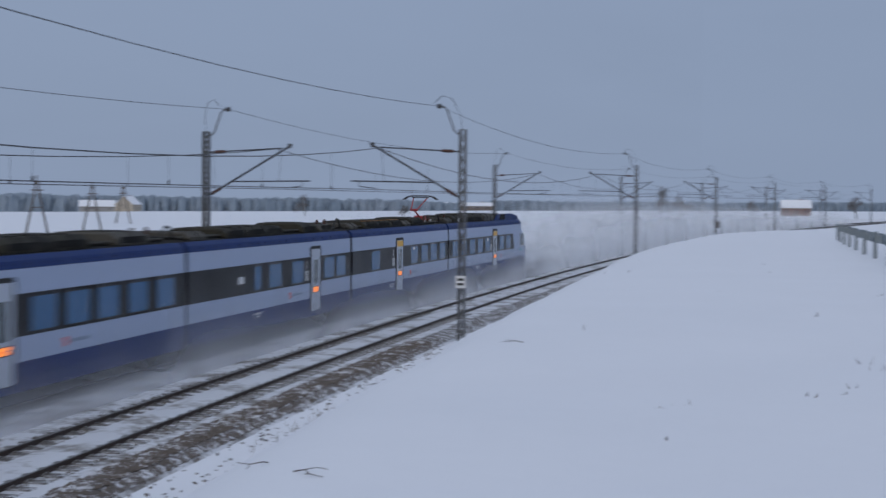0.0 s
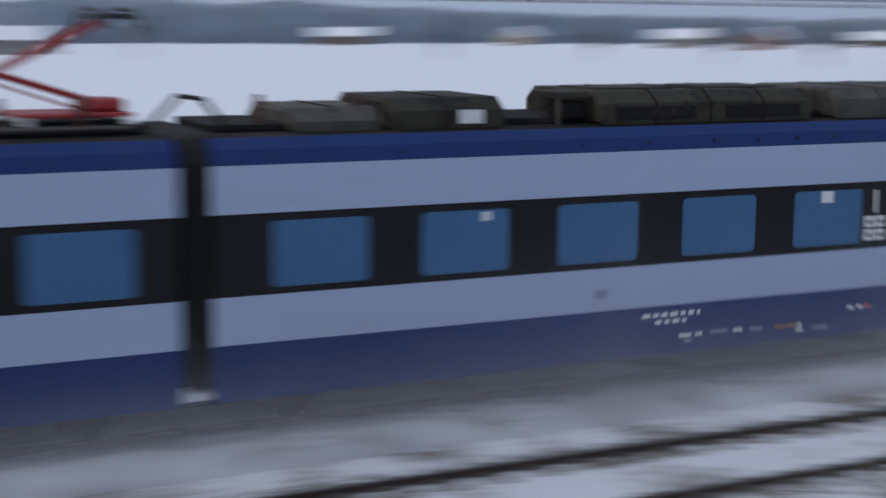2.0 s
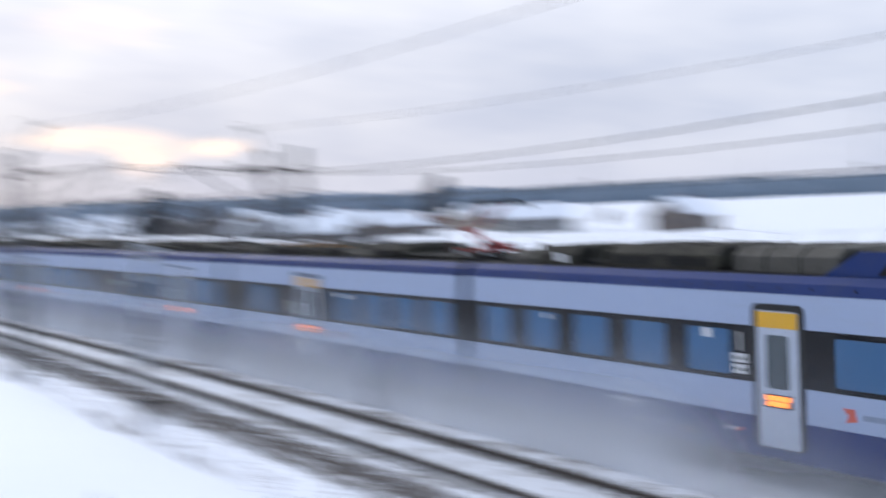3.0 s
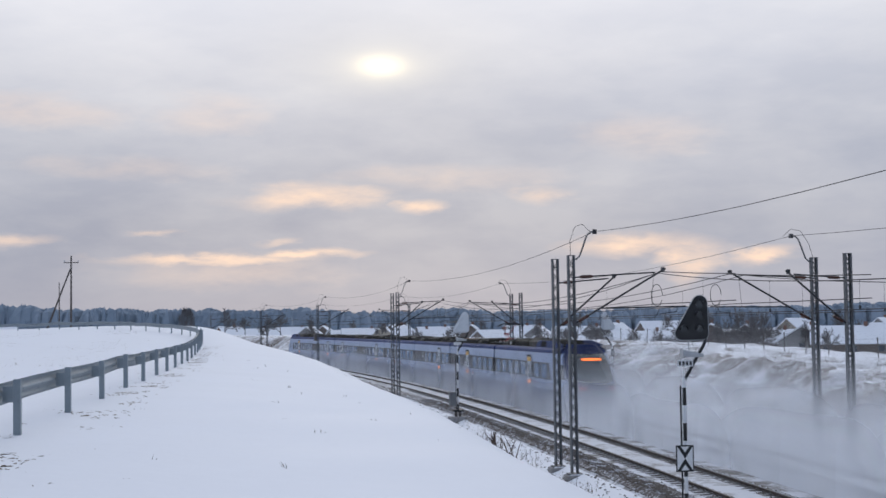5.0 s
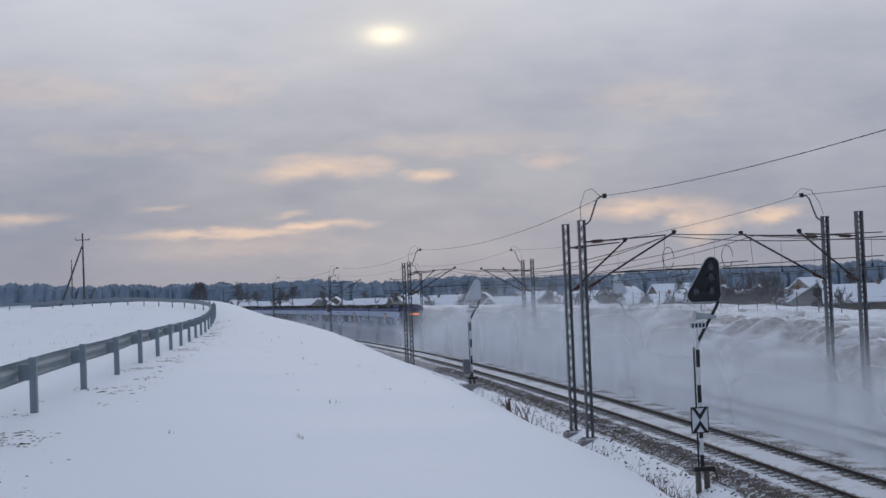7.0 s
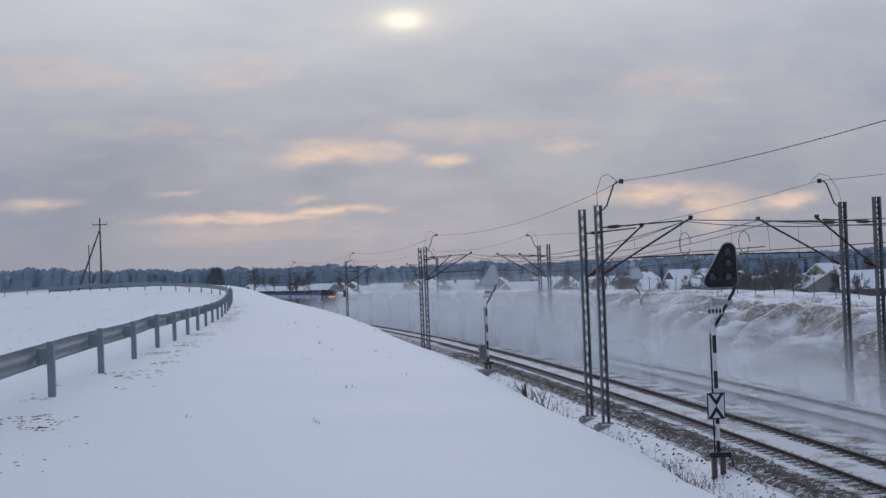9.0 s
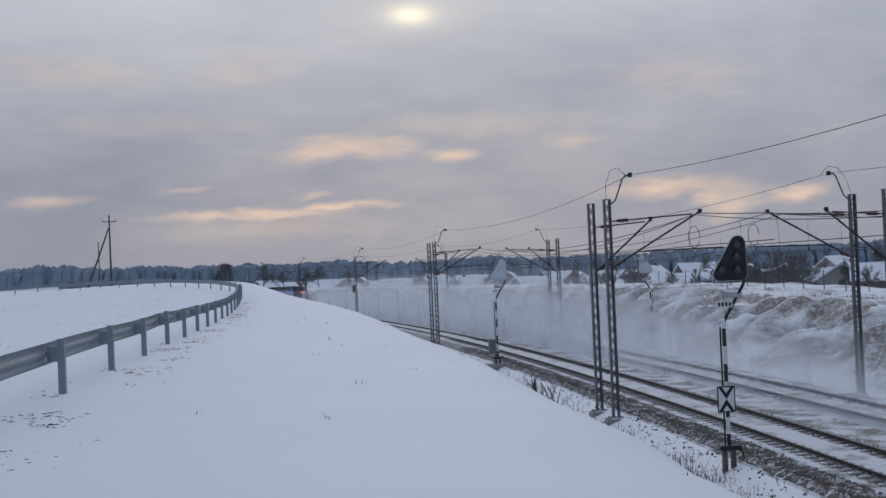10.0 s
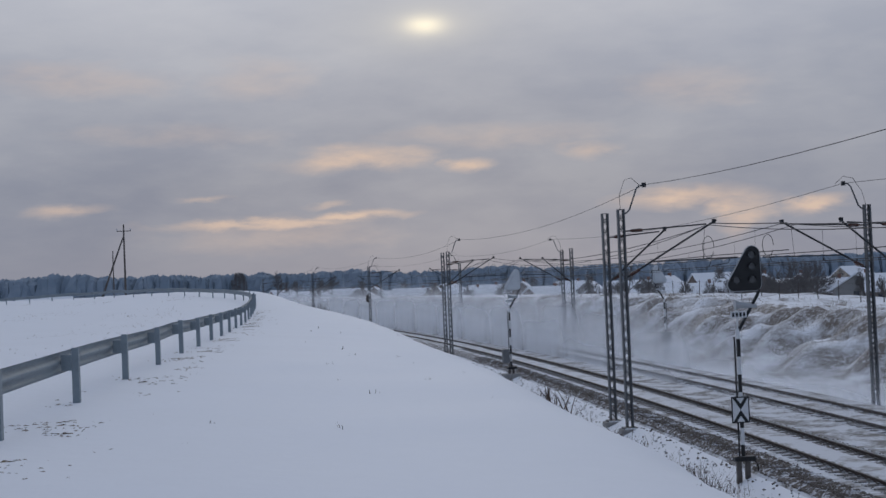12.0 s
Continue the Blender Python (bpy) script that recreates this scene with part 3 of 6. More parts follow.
def steady(e, side, reach=3.45):
    y = -side
    part("registration_tube", tube(bmesh.new(), [(0, 1.05 * y, 5.66), (0, (reach + 0.9) * y, 5.70)], 0.030), M_TUBE, e)
    part("registration_hanger", tube(bmesh.new(), [(0, (reach - 0.4) * y, 5.69), (0, (reach - 0.3) * y, 6.95)], 0.008, 4), M_WIRE, e)
    part("steady_arm", tube(bmesh.new(), [(0, (reach + 0.6) * y, 5.70), (0, (reach + 0.55) * y, 5.50), (0, (reach - 0.1) * y, 5.42)], 0.018), M_TUBE, e)


NEAR_LAT, FAR_LAT = -3.05, 7.65
NEAR_S = [-318, -266, -213, -160, -107, -52, 1.2, 51.8, 107, 161.5, 215, 270]
FAR_S = [-318, -266, -213, -160, -106, -53.1, 1.5, 55.0, 115, 162, 216, 270]


def build_line():
    tex = {"near": "grey steel lattice mast of the overhead line beside the track", "far": "grey steel lattice mast of the overhead line before the far bank"}
    made = {}
    for kind, lat, spots, side in (("near", NEAR_LAT, NEAR_S, 1), ("far", FAR_LAT, FAR_S, -1)):
        for s in spots:
            pair = 40 < s < 125
            if kind not in made:
                made[kind] = lattice_mast(tex[kind])
                earth_horn(made[kind], side)
                cantilever(made[kind], side)
                steady(made[kind], side)
                made[kind].matrix_world = track_pose(s, lat)
            else:
                copy_thing(made[kind], track_pose(s, lat))
            if pair:
                m = track_pose(s + (2.9 if kind == "near" else -3.3), lat)
                if kind + "2" not in made:
                    made[kind + "2"] = lattice_mast("second lattice mast of a tensioning pair on the overhead line")
                    cantilever(made[kind + "2"], side, 2.3, -0.12)
                    made[kind + "2"].matrix_world = m
                else:
                    copy_thing(made[kind + "2"], m)
    # a clamp box on two masts, a mast sign on another
    for s, z, sz in ((161.5, 3.55, 0.8), (-160, 2.0, 0.7)):
        b = thing("mast_switch_box", "dark grey switch box clamped to a mast", "switch box", "", track_pose(s, NEAR_LAT))
        part("housing", box(bmesh.new(), -0.32, 0.32, 0.15, 0.42, z, z + sz, 0.03), M_CABINET, b)
        part("clamp", box(bmesh.new(), -0.2, 0.2, 0.10, 0.155, z + 0.2, z + 0.3), M_MAST, b)
    b = thing("mast_plate", "small white number plate bolted to a mast", "sign", "", track_pose(-52, NEAR_LAT))
    part("plate", box(bmesh.new(), 0.18, 0.20, -0.2, 0.2, 1.72, 2.18, 0.008), M_PAINTW, b)
    for z in (1.82, 2.0):
        part("number_bar", box(bmesh.new(), 0.196, 0.205, -0.13, 0.13, z, z + 0.09), M_BLACK, b, "dark number bar")


build_line()


def wire_run(name, label, lat, spots, height, sag, radius, s_from, s_to, stagger=0.0):
    """A wire from mast to mast, hanging by sag between them."""
    pts = []
    knots = [spots[0] - 52] + list(spots) + [spots[-1] + 52]
    for i, (a, b) in enumerate(zip(knots, knots[1:])):
        n = 12
        for k in range(n):
            f = k / n
            s = a + (b - a) * f
            if s_from <= s <= s_to:
                st = stagger * ((-1) ** i) * (1 - 2 * f)
                pts.append((*track(s, lat + st), height - 4 * sag * f * (1 - f)))
    ob = part(name, tube(bmesh.new(), pts, radius, 5), M_WIRE)
    return tagged(ob, label, "wire", "overhead wires")


def build_wires():
    for lat, spots in ((0.0, NEAR_S), (FAR_TRACK, FAR_S)):
        wire_run("catenary_wire", "dark sagging catenary wire above the track", lat, spots, 6.95, 0.95, 0.015, -330, 300, 0.2)
        for o in (-0.03, 0.03):
            wire_run("contact_wire", "dark straight contact wire above the track", lat + o, spots, 5.38, 0.03, 0.0125, -330, 300, 0.25)
        bm = bmesh.new()
        knots = list(spots)
        for a, b in zip(knots, knots[1:]):
            for k in range(1, 8):
                f = k / 8
                s = a + (b - a) * f
                if -170 < s < 220:
                    x, y = track(s, lat)
                    tube(bm, [(x, y, 5.38), (x, y, 6.95 - 3.8 * f * (1 - f))], 0.005, 3)
                    box(bm, x - 0.02, x + 0.02, y - 0.02, y + 0.02, 5.36, 5.45)
        tagged(part("dropper_wires", bm, M_WIRE), "thin dropper wires between catenary and contact wire", "dropper", kind="stuff")
    wire_run("earth_wire", "dark earth wire on the mast horns", NEAR_LAT + 0.92, NEAR_S, 8.52, 0.55, 0.0105, -330, 300)
    wire_run("earth_wire", "dark earth wire on the mast horns", FAR_LAT - 0.92, FAR_S, 8.52, 0.55, 0.0105, -330, 300)
    # the overlapping wires of the tensioning section
    for lat, spots in ((0.4, NEAR_S), (FAR_TRACK - 0.4, FAR_S)):
        wire_run("catenary_wire", "dark second catenary wire of a tensioning section", lat, spots, 7.0, 0.7, 0.017, 40, 125)
        wire_run("contact_wire", "dark raised contact wire of a tensioning section", lat, spots, 5.80, 0.05, 0.017, 40, 125)
    # loops of feeder cable on the tensioning pairs
    for s, lat in ((53.2, 0.6), (54.0, 3.2), (108, 0.6), (115, 3.4)):
        x, y = track(s, lat)
        pts = [(x + 0.22 * math.cos(a), y, 6.15 + 0.42 * math.sin(a)) for a in [2 * math.pi * k / 14 for k in range(14)]]
        tagged(part("feeder_loop", tube(bmesh.new(), pts + [(x, y, 5.4)], 0.014, 5), M_WIRE), "loop of feeder cable hanging on the overhead line", "cable", "feeder loops")


build_wires()


# ---- signals ----
def hull(points):
    pts = sorted(set(points))

    def chain(seq):
        out = []
        for p in seq:
            while len(out) > 1 and (out[-1][0] - out[-2][0]) * (p[1] - out[-2][1]) - (out[-1][1] - out[-2][1]) * (p[0] - out[-2][0]) <= 0:
                out.pop()
            out.append(p)
        return out[:-1]
    return chain(pts) + chain(pts[::-1])


def signal(label, m, facing=1, w=1):
    """A cranked colour-light signal; it shows its lamps towards -x when facing is 1; w = -1 mirrors it."""
    e = thing("light_signal", label, "signal", "line-side signals", m)
    f = -facing

    def bx(x0, x1, y0, y1, z0, z1, bevel=0.0):
        return box(bmesh.new(), x0, x1, min(w * y0, w * y1), max(w * y0, w * y1), z0, z1, bevel)

    def bar(pts, r, sides=8):
        return tube(bmesh.new(), [(x, w * y, z) for x, y, z in pts], r, sides)

    for y in (-0.22, 0.02):
        part("footing", bx(-0.08, 0.08, y, y + 0.13, -0.9, 0.38, 0.02), M_CABINET, e)
    part("bearer", bx(-0.14, 0.14, -0.36, 0.22, 0.39, 0.52, 0.02), M_BLACK, e)
    z = 0.52
    for k, z1 in enumerate((0.83, 1.28, 1.76, 2.24, 2.72, 3.20, 3.68, 3.95)):
        part("post_band", bar([(0, -0.05, z), (0, -0.05, z1)], 0.055, 10), M_PAINTW if k % 2 else M_BLACK, e, "white-painted band" if k % 2 else "black-painted band")
        z = z1
    part("cable_pipe", bar([(-0.02, 0.06, 0.5), (-0.02, 0.06, 3.74)], 0.026, 6), M_BLACK, e)
    top = 5.0 if facing == 1 else 6.12
    part("crank", bar([(0, -0.05, 3.86), (0, -0.12, 3.98), (0, -0.62, 4.82), (0, -0.68, 4.95), (0, -0.68, top)], 0.045), M_BLACK, e)
    part("horn_bracket", bx(-0.06, 0.06, -0.60, -0.02, 4.50, 4.60, 0.02), M_GREY, e)
    part("horn", bar([(0, -0.48, 4.56), (0, -0.10, 4.60), (0, 0.0, 4.60)], [0.06, 0.09, 0.15], 10), M_GREY, e, "pale grey loudspeaker horn")
    part("horn_strap", bar([(0, -0.20, 4.7), (0, -0.20, 4.96)], 0.015, 6), M_GREY, e)
    plate = part("number_plate", bx(f * 0.05 - 0.01, f * 0.05 + 0.01, -0.30, 0.14, 4.25, 4.42, 0.006), M_PAINTW, e, "white number plate")
    for y in (-0.26, -0.16, -0.06, 0.04):
        part("number_bar", bx(f * 0.064 - 0.003, f * 0.064 + 0.003, y, y + 0.06, 4.28, 4.39), M_BLACK, plate)
    rod = part("plate_rod", bar([(0, -0.05, 3.95), (0, -0.05, 4.26)], 0.02, 6), M_PAINTW, e)

    def head(grow):
        pts = []
        for cy, cz, r in ((-0.58, 5.14, 0.17), (-0.53, 5.97, 0.20), (0.0, 5.14, 0.17)):
            for i in range(16):
                a = 2 * math.pi * i / 16
                pts.append((round(w * (cy + (r + grow) * math.cos(a)), 4), round(cz + (r + grow) * math.sin(a), 4)))
        return hull(pts)

    part("backplate", prism(bmesh.new(), head(0.0), -0.045, 0.045), M_BLACK if facing == 1 else M_BACK, e)
    part("backplate_rim", prism(bmesh.new(), head(0.022), -0.02, 0.02), M_GREY, e, "pale grey rim")
    part("lamp_case", prism(bmesh.new(), head(-0.07), *((0.04, 0.26) if facing == 1 else (-0.26, -0.04))), M_BACK, e)
    for y, z in ((-0.50, 5.94), (-0.50, 5.63), (-0.50, 5.27), (-0.06, 5.27)):
        y *= w
        lamp = part("lamp", tube(bmesh.new(), [(f * 0.04, y, z), (f * 0.07, y, z)], 0.10, 14), M_LENS, e, "unlit dark lens")
        bm = bmesh.new()
        rows = []
        for i in range(10):
            a = radians(-10 + 200 * i / 9)
            rows.append([bm.verts.new((f * x, y + r * math.cos(a), z + r * math.sin(a))) for x, r in ((0.04, 0.105), (0.15, 0.10), (0.15, 0.108), (0.04, 0.113))])
        for p, q in zip(rows, rows[1:]):
            for k in range(4):
                bm.faces.new((p[k], p[(k + 1) % 4], q[(k + 1) % 4], q[k]))
        bm.faces.new(rows[0][::-1])
        bm.faces.new(rows[-1])
        bmesh.ops.recalc_face_normals(bm, faces=bm.faces)
        part("hood", bm, M_BLACK, lamp)
    return e


def build_signals():
    e = signal("black and white banded light signal with a triangular dark head", track_pose(37.8, -3.0, -0.35), 1)
    board = part("distance_board", box(bmesh.new(), -0.10, -0.08, -0.25, 0.245, 1.42, 2.13, 0.008), M_BLACK, e, "white board with two black chevrons")
    part("board_face", box(bmesh.new(), -0.106, -0.1, -0.215, 0.21, 1.455, 2.095), M_PAINTW, board)
    for a, b in ((1.455, 1.775), (2.095, 1.775)):
        d = 0.16 if b > a else -0.16
        part("chevron", prism(bmesh.new(), [(-0.215, a), (-0.0025, b), (0.21, a), (0.11, a), (-0.0025, b - d), (-0.115, a)], -0.113, -0.107), M_BLACK, board)
    part("cable", tube(bmesh.new(), [(0.05, -0.3, 0.45), (0.0, -0.42, 0.3), (0.05, -0.5, -0.1), (0.1, -0.95, -0.2), (0.0, -1.4, 0.15)], 0.016, 5), M_RUBBER, e)
    e = signal("light signal seen from its pale grey back, with a relay box", track_pose(81.8, -2.95, -0.30), -1)
    part("relay_box", box(bmesh.new(), -0.25, 0.25, 0.08, 0.46, 0.75, 1.55, 0.03), M_RELAY, e, "dark grey relay box")
    part("plinth", box(bmesh.new(), -0.5, 0.5, -0.5, 0.5, -1.0, 0.12, 0.03), M_CONC, e)
    e = signal("light signal with a pale grey back before the far bank", track_pose(93.0, 9.6, -0.30), -1, -1)
    part("relay_box", box(bmesh.new(), -0.25, 0.25, -0.3, 0.3, 0.9, 1.7, 0.03), M_RELAY, e, "dark grey relay box")
    e = signal("banded light signal with a dark head beyond the far track", track_pose(40.0, 7.0, -0.10), 1)
    part("cable", tube(bmesh.new(), [(0.05, -0.3, 0.45), (0.0, -0.42, 0.3), (0.05, -0.5, -0.5)], 0.016, 5), M_RUBBER, e)
    c = thing("trackside_cabinet", "brown trackside cabinet with a yellow edge on a post", "cabinet", "", track_pose(1.65, -3.3, 0.45))
    part("housing", box(bmesh.new(), -0.36, 0.36, -0.2, 0.2, 2.62, 3.21, 0.02), M_CABINET, c)
    part("roof_trim", box(bmesh.new(), -0.39, 0.39, -0.23, 0.23, 3.21, 3.28, 0.015), M_TRIMY, c, "yellow roof trim")
    part("rail_strip", box(bmesh.new(), -0.38, 0.38, -0.22, 0.22, 2.70, 2.735), M_GREY, c)
    part("post", tube(bmesh.new(), [(0.1, 0, -1.3), (0.1, 0, 2.3)], 0.05, 8), M_MAST, c)
    part("lower_box", box(bmesh.new(), -0.1, 0.3, -0.16, 0.16, 2.3, 2.615, 0.02), M_CABINET, c)


build_signals()


# ---- guard rail along the road ----
def build_guard_rail():
    def line(s):
        # the road leaves the railway to the left on the rising ground
        away = max(0.0, s - 95)
        return s, -17.3 - 0.35 * ease(s, 0, 60) - 0.0042 * away * away

    e = thing("guard_rail", "galvanised steel guard rail on posts along the snowy verge", "guard rail")
    ss = [-72.0 + 4.65 * i for i in range(58)]
    prof = [(0.0, 0.41), (0.07, 0.45), (0.085, 0.50), (0.015, 0.545), (0.015, 0.585), (0.085, 0.63), (0.07, 0.68), (0.0, 0.72)]
    for a, b in zip(ss, ss[1:]):
        bm = bmesh.new()
        rows = []
        for k in range(3):
            s, lat = line(a + (b - a) * k / 2)
            x, y = track(s, lat)
            g = ground_z(s, lat)
            rows.append(([bm.verts.new((*track(s, lat - 0.20 - d), g + z + 0.03)) for d, z in prof], [bm.verts.new((*track(s, lat - 0.196 - d), g + z + 0.03)) for d, z in prof]))
        for (r0, q0), (r1, q1) in zip(rows, rows[1:]):
            for j in range(len(prof) - 1):
                bm.faces.new((r0[j], r0[j + 1], r1[j + 1], r1[j])).smooth = True
                bm.faces.new((q0[j], q1[j], q1[j + 1], q0[j + 1])).smooth = True
            for j in (0, -1):
                bm.faces.new((r0[j], r1[j], q1[j], q0[j]))
        part("beam", bm, M_ZINC, e)
    post = None
    for s in ss:
        s, lat = line(s)
        x, y = track(s, lat)
        m = pose(x, y, ground_z(s, lat), 0, 0, 90 + math.degrees(s / R))
        if post is None:
            bm = bmesh.new()
            for x0, x1, y0, y1 in ((-0.055, -0.047, -0.05, 0.05), (-0.047, 0.055, -0.05, -0.042), (-0.047, 0.055, 0.042, 0.05)):
                box(bm, x0, x1, y0, y1, -0.5, 0.80)
            post = part("post", bm, M_ZINC, e)
            bm = box(bmesh.new(), -0.06, 0.06, 0.052, 0.20, 0.47, 0.70)
            block = part("spacer", bm, M_ZINC, e)
            o, q = post, block
        else:
            o, q = new("post", post.data), new("spacer", block.data)
            o.parent = q.parent = e
        o.matrix_basis = m
        q.matrix_basis = m
    # earth thrown up at the posts
    verts, faces = [], []
    rnd = random.Random(5)
    for i in range(3600):
        s = 6 + 84 * rnd.random() ** 1.3
        s, lat = line(s)
        lat += rnd.gauss(0.38, 0.33)
        if noise.noise(Vector((s * 0.55, lat * 0.9, 2))) < 0.02:
            continue
        x, y = track(s, lat)
        z, r = ground_z(s, lat), rnd.uniform(0.006, 0.022)
        k = len(verts)
        verts += [(x + rnd.uniform(-1, 1) * r * (3 if j < 4 else 1), y + rnd.uniform(-1, 1) * r * 2, z + (0.0 if j < 4 else r * 0.6)) for j in range(5)]
        faces += [(k, k + 1, k + 4), (k + 1, k + 2, k + 4), (k + 2, k + 3, k + 4), (k + 3, k, k + 4)]
    tagged(raw("earth_clods", verts, faces, M_EARTH), "brown earth and stubble scattered on the snow", "earth", kind="stuff")


build_guard_rail()


# ---- train ----
SPEED, S_TAIL = 35.45, -94.45    # metres a second; where the last coach's datum stands at the start
GAIN = {0.5: -0.1, 1.0: 0.4, 1.5: -0.05, 3.0: -0.1, 3.5: -1.05, 4.0: -0.9, 4.5: -0.8, 5.0: -0.7, 5.5: -0.7, 6.0: -0.6, 6.5: -0.5, 7.0: -0.45, 7.5: -0.4}   # metres by which it is ahead of even speed
HALF = 1.43


def text_mesh(name, body, size, material, parent, m):
    cu = bpy.data.curves.new(name, "FONT")
    cu.body, cu.size, cu.extrude, cu.align_x = body, size, 0.002, "CENTER"
    tmp = bpy.data.objects.new(name, cu)
    scene.collection.objects.link(tmp)
    me = bpy.data.meshes.new_from_object(tmp.evaluated_get(bpy.context.evaluated_depsgraph_get()))
    bpy.data.objects.remove(tmp)
    me.materials.clear()
    me.materials.append(material)
    ob = new(name, me)
    ob.parent, ob.matrix_basis = parent, m
    return ob


def coach_shell(e, x0, x1, band_ends=None):
    """Floor, walls and roof between x0 and x1."""
    part("body", prism(bmesh.new(), [(-1.36, 0.5), (1.36, 0.5), (1.36, 3.34), (1.2, 3.62), (-1.2, 3.62), (-1.36, 3.34)], x0 + 0.02, x1 - 0.02), M_RUBBER, e)
    part("roof_deck", prism(bmesh.new(), [(-1.24, 3.60), (1.24, 3.60), (1.24, 3.66), (0.5, 3.70), (-0.5, 3.70), (-1.24, 3.66)], x0, x1), M_ROOF, e)
    b0, b1 = band_ends or (x0, x1)
    for k in (1, -1):
        part("skirt", prism(bmesh.new(), [(k * 1.36, 0.42), (k * 1.395, 0.42), (k * HALF, 0.80), (k * HALF, 1.138), (k * 1.36, 1.138)], x0, x1), M_BLUE, e)
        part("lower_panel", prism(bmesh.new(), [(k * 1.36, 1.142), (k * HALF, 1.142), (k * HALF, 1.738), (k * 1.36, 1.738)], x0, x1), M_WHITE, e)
        part("window_band", prism(bmesh.new(), [(k * 1.36, 1.742), (k * (HALF - 0.004), 1.742), (k * (HALF - 0.004), 2.748), (k * 1.36, 2.748)], b0, b1), M_BAND, e)
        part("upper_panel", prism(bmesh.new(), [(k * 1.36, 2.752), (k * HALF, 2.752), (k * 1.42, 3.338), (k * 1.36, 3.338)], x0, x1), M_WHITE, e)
        part("cornice", prism(bmesh.new(), [(k * 1.36, 3.342), (k * 1.42, 3.342), (k * 1.375, 3.53), (k * 1.26, 3.66), (k * 1.2, 3.66)], x0, x1), M_BLUETOP, e)
        bm = bmesh.new()
        x = x0 + 0.8
        while x < x1 - 0.5:
            box(bm, x - 0.015, x + 0.015, k * 1.405 - 0.012, k * 1.405 + 0.012, 3.42, 3.47)
            x += 0.55 + 0.6 * ((x * 7.3) % 1)
        part("cornice_bolts", bm, M_RUBBER, e)


def coach_window(e, x, w=1.26):
    for k in (1, -1):
        part("window", slab(bmesh.new(), rounded(x - w / 2, x + w / 2, 1.83, 2.65, 0.07), *sorted((k * (HALF - 0.02), k * (HALF + 0.003)))), M_PANE, e)


def sticker(e, x, z, w=0.22, h=0.17):
    part("sticker", box(bmesh.new(), x - w / 2, x + w / 2, HALF + 0.003, HALF + 0.006, z, z + h), M_PAINTW, e, "white window sticker")


def coach_door(e, x, yellow=True):
    for k in (1, -1):
        def sl(x0, x1, z0, z1, r, a, b):
            return slab(bmesh.new(), rounded(x + x0, x + x1, z0, z1, r), *sorted((k * a, k * b)))
        frame_ = part("door_frame", sl(-0.68, 0.68, 0.62, 3.16, 0.16, HALF - 0.05, HALF + 0.008), M_RUBBER, e)
        leaf = part("door_leaf", sl(-0.53, 0.53, 0.64, 3.04, 0.05, HALF - 0.03, HALF + 0.022), M_DOOR, e)
        if yellow:
            part("door_head", sl(-0.525, 0.525, 2.74, 3.02, 0.03, HALF + 0.0, HALF + 0.027), M_YELLOW, leaf, "yellow door head")
        part("door_window", sl(-0.29, 0.29, 1.68, 2.62, 0.08, HALF, HALF + 0.027), M_DOORPANE, leaf)
        disp = part("display", sl(-0.36, 0.36, 1.34, 1.58, 0.02, HALF, HALF + 0.030), M_LEDBACK, leaf)
        for z, a, b in ((1.47, -0.32, 0.32), (1.37, -0.26, 0.30)):
            part("display_line", box(bmesh.new(), x + a, x + b, *sorted((k * (HALF + 0.028), k * (HALF + 0.034))), z, z + 0.085), M_LED, disp, "amber lit text line")
        for z in (1.15, 1.75):
            part("door_button", box(bmesh.new(), x + 0.60, x + 0.66, *sorted((k * HALF, k * (HALF + 0.02))), z, z + 0.07), M_RUBBER, leaf)


def class_marks(e, x):
    """Class number and pictograms on the dark band."""
    text_mesh("class_number", "1", 0.50, M_PAINTW, e, Matrix.Translation((x, HALF + 0.001, 2.28)) @ pose(0, 0, 0, 90, 0, 180))
    for i in (0, 1):
        for j in (0, 1):
            pic = part("pictogram", slab(bmesh.new(), rounded(x - 0.19 + 0.21 * i, x - 0.01 + 0.21 * i, 1.86 + 0.20 * j, 2.03 + 0.20 * j, 0.025), HALF - 0.003, HALF + 0.004), M_PAINTW, e, "white pictogram")
            part("pictogram_mark", box(bmesh.new(), x - 0.14 + 0.21 * i, x - 0.06 + 0.21 * i, HALF + 0.003, HALF + 0.006, 1.91 + 0.20 * j, 1.97 + 0.20 * j), M_BAND, pic)


def roof_box(e, x0, x1, top, material, half=1.05, hatch=0, side=None):
    z0 = 3.68
    poly = [(-half, z0), (half, z0), (half, top - 0.16), (half - 0.22, top), (-half + 0.22, top), (-half, top - 0.16)]
    bm = prism(bmesh.new(), poly, x0, x1)
    bmesh.ops.bevel(bm, geom=[ed for ed in bm.edges if abs(ed.verts[0].co.x - ed.verts[1].co.x) < 1e-4], offset=0.05, segments=1, affect="EDGES")
    b = part("roof_unit", bm, material, e)
    n = max(2, round((x1 - x0) / 0.9))
    for i in range(1, n):
        x = x0 + (x1 - x0) * i / n
        part("seam", prism(bmesh.new(), [(y * 1.012, z if z < 3.7 else z + 0.014) for y, z in poly], x - 0.012, x + 0.012), M_ROOF, b)
    for i in range(hatch):
        x = x0 + (x1 - x0) * (i + 0.5) / hatch
        w = (x1 - x0) / hatch * 0.36
        part("grille", box(bmesh.new(), x - w, x + w, half - 0.02, half + 0.012, z0 + 0.06, z0 + 0.24), M_ROOF, b)
        part("hatch", box(bmesh.new(), x - w, x + w, -0.5, 0.5, top - 0.01, top + 0.025, 0.01), M_RBOX, b)
    return b


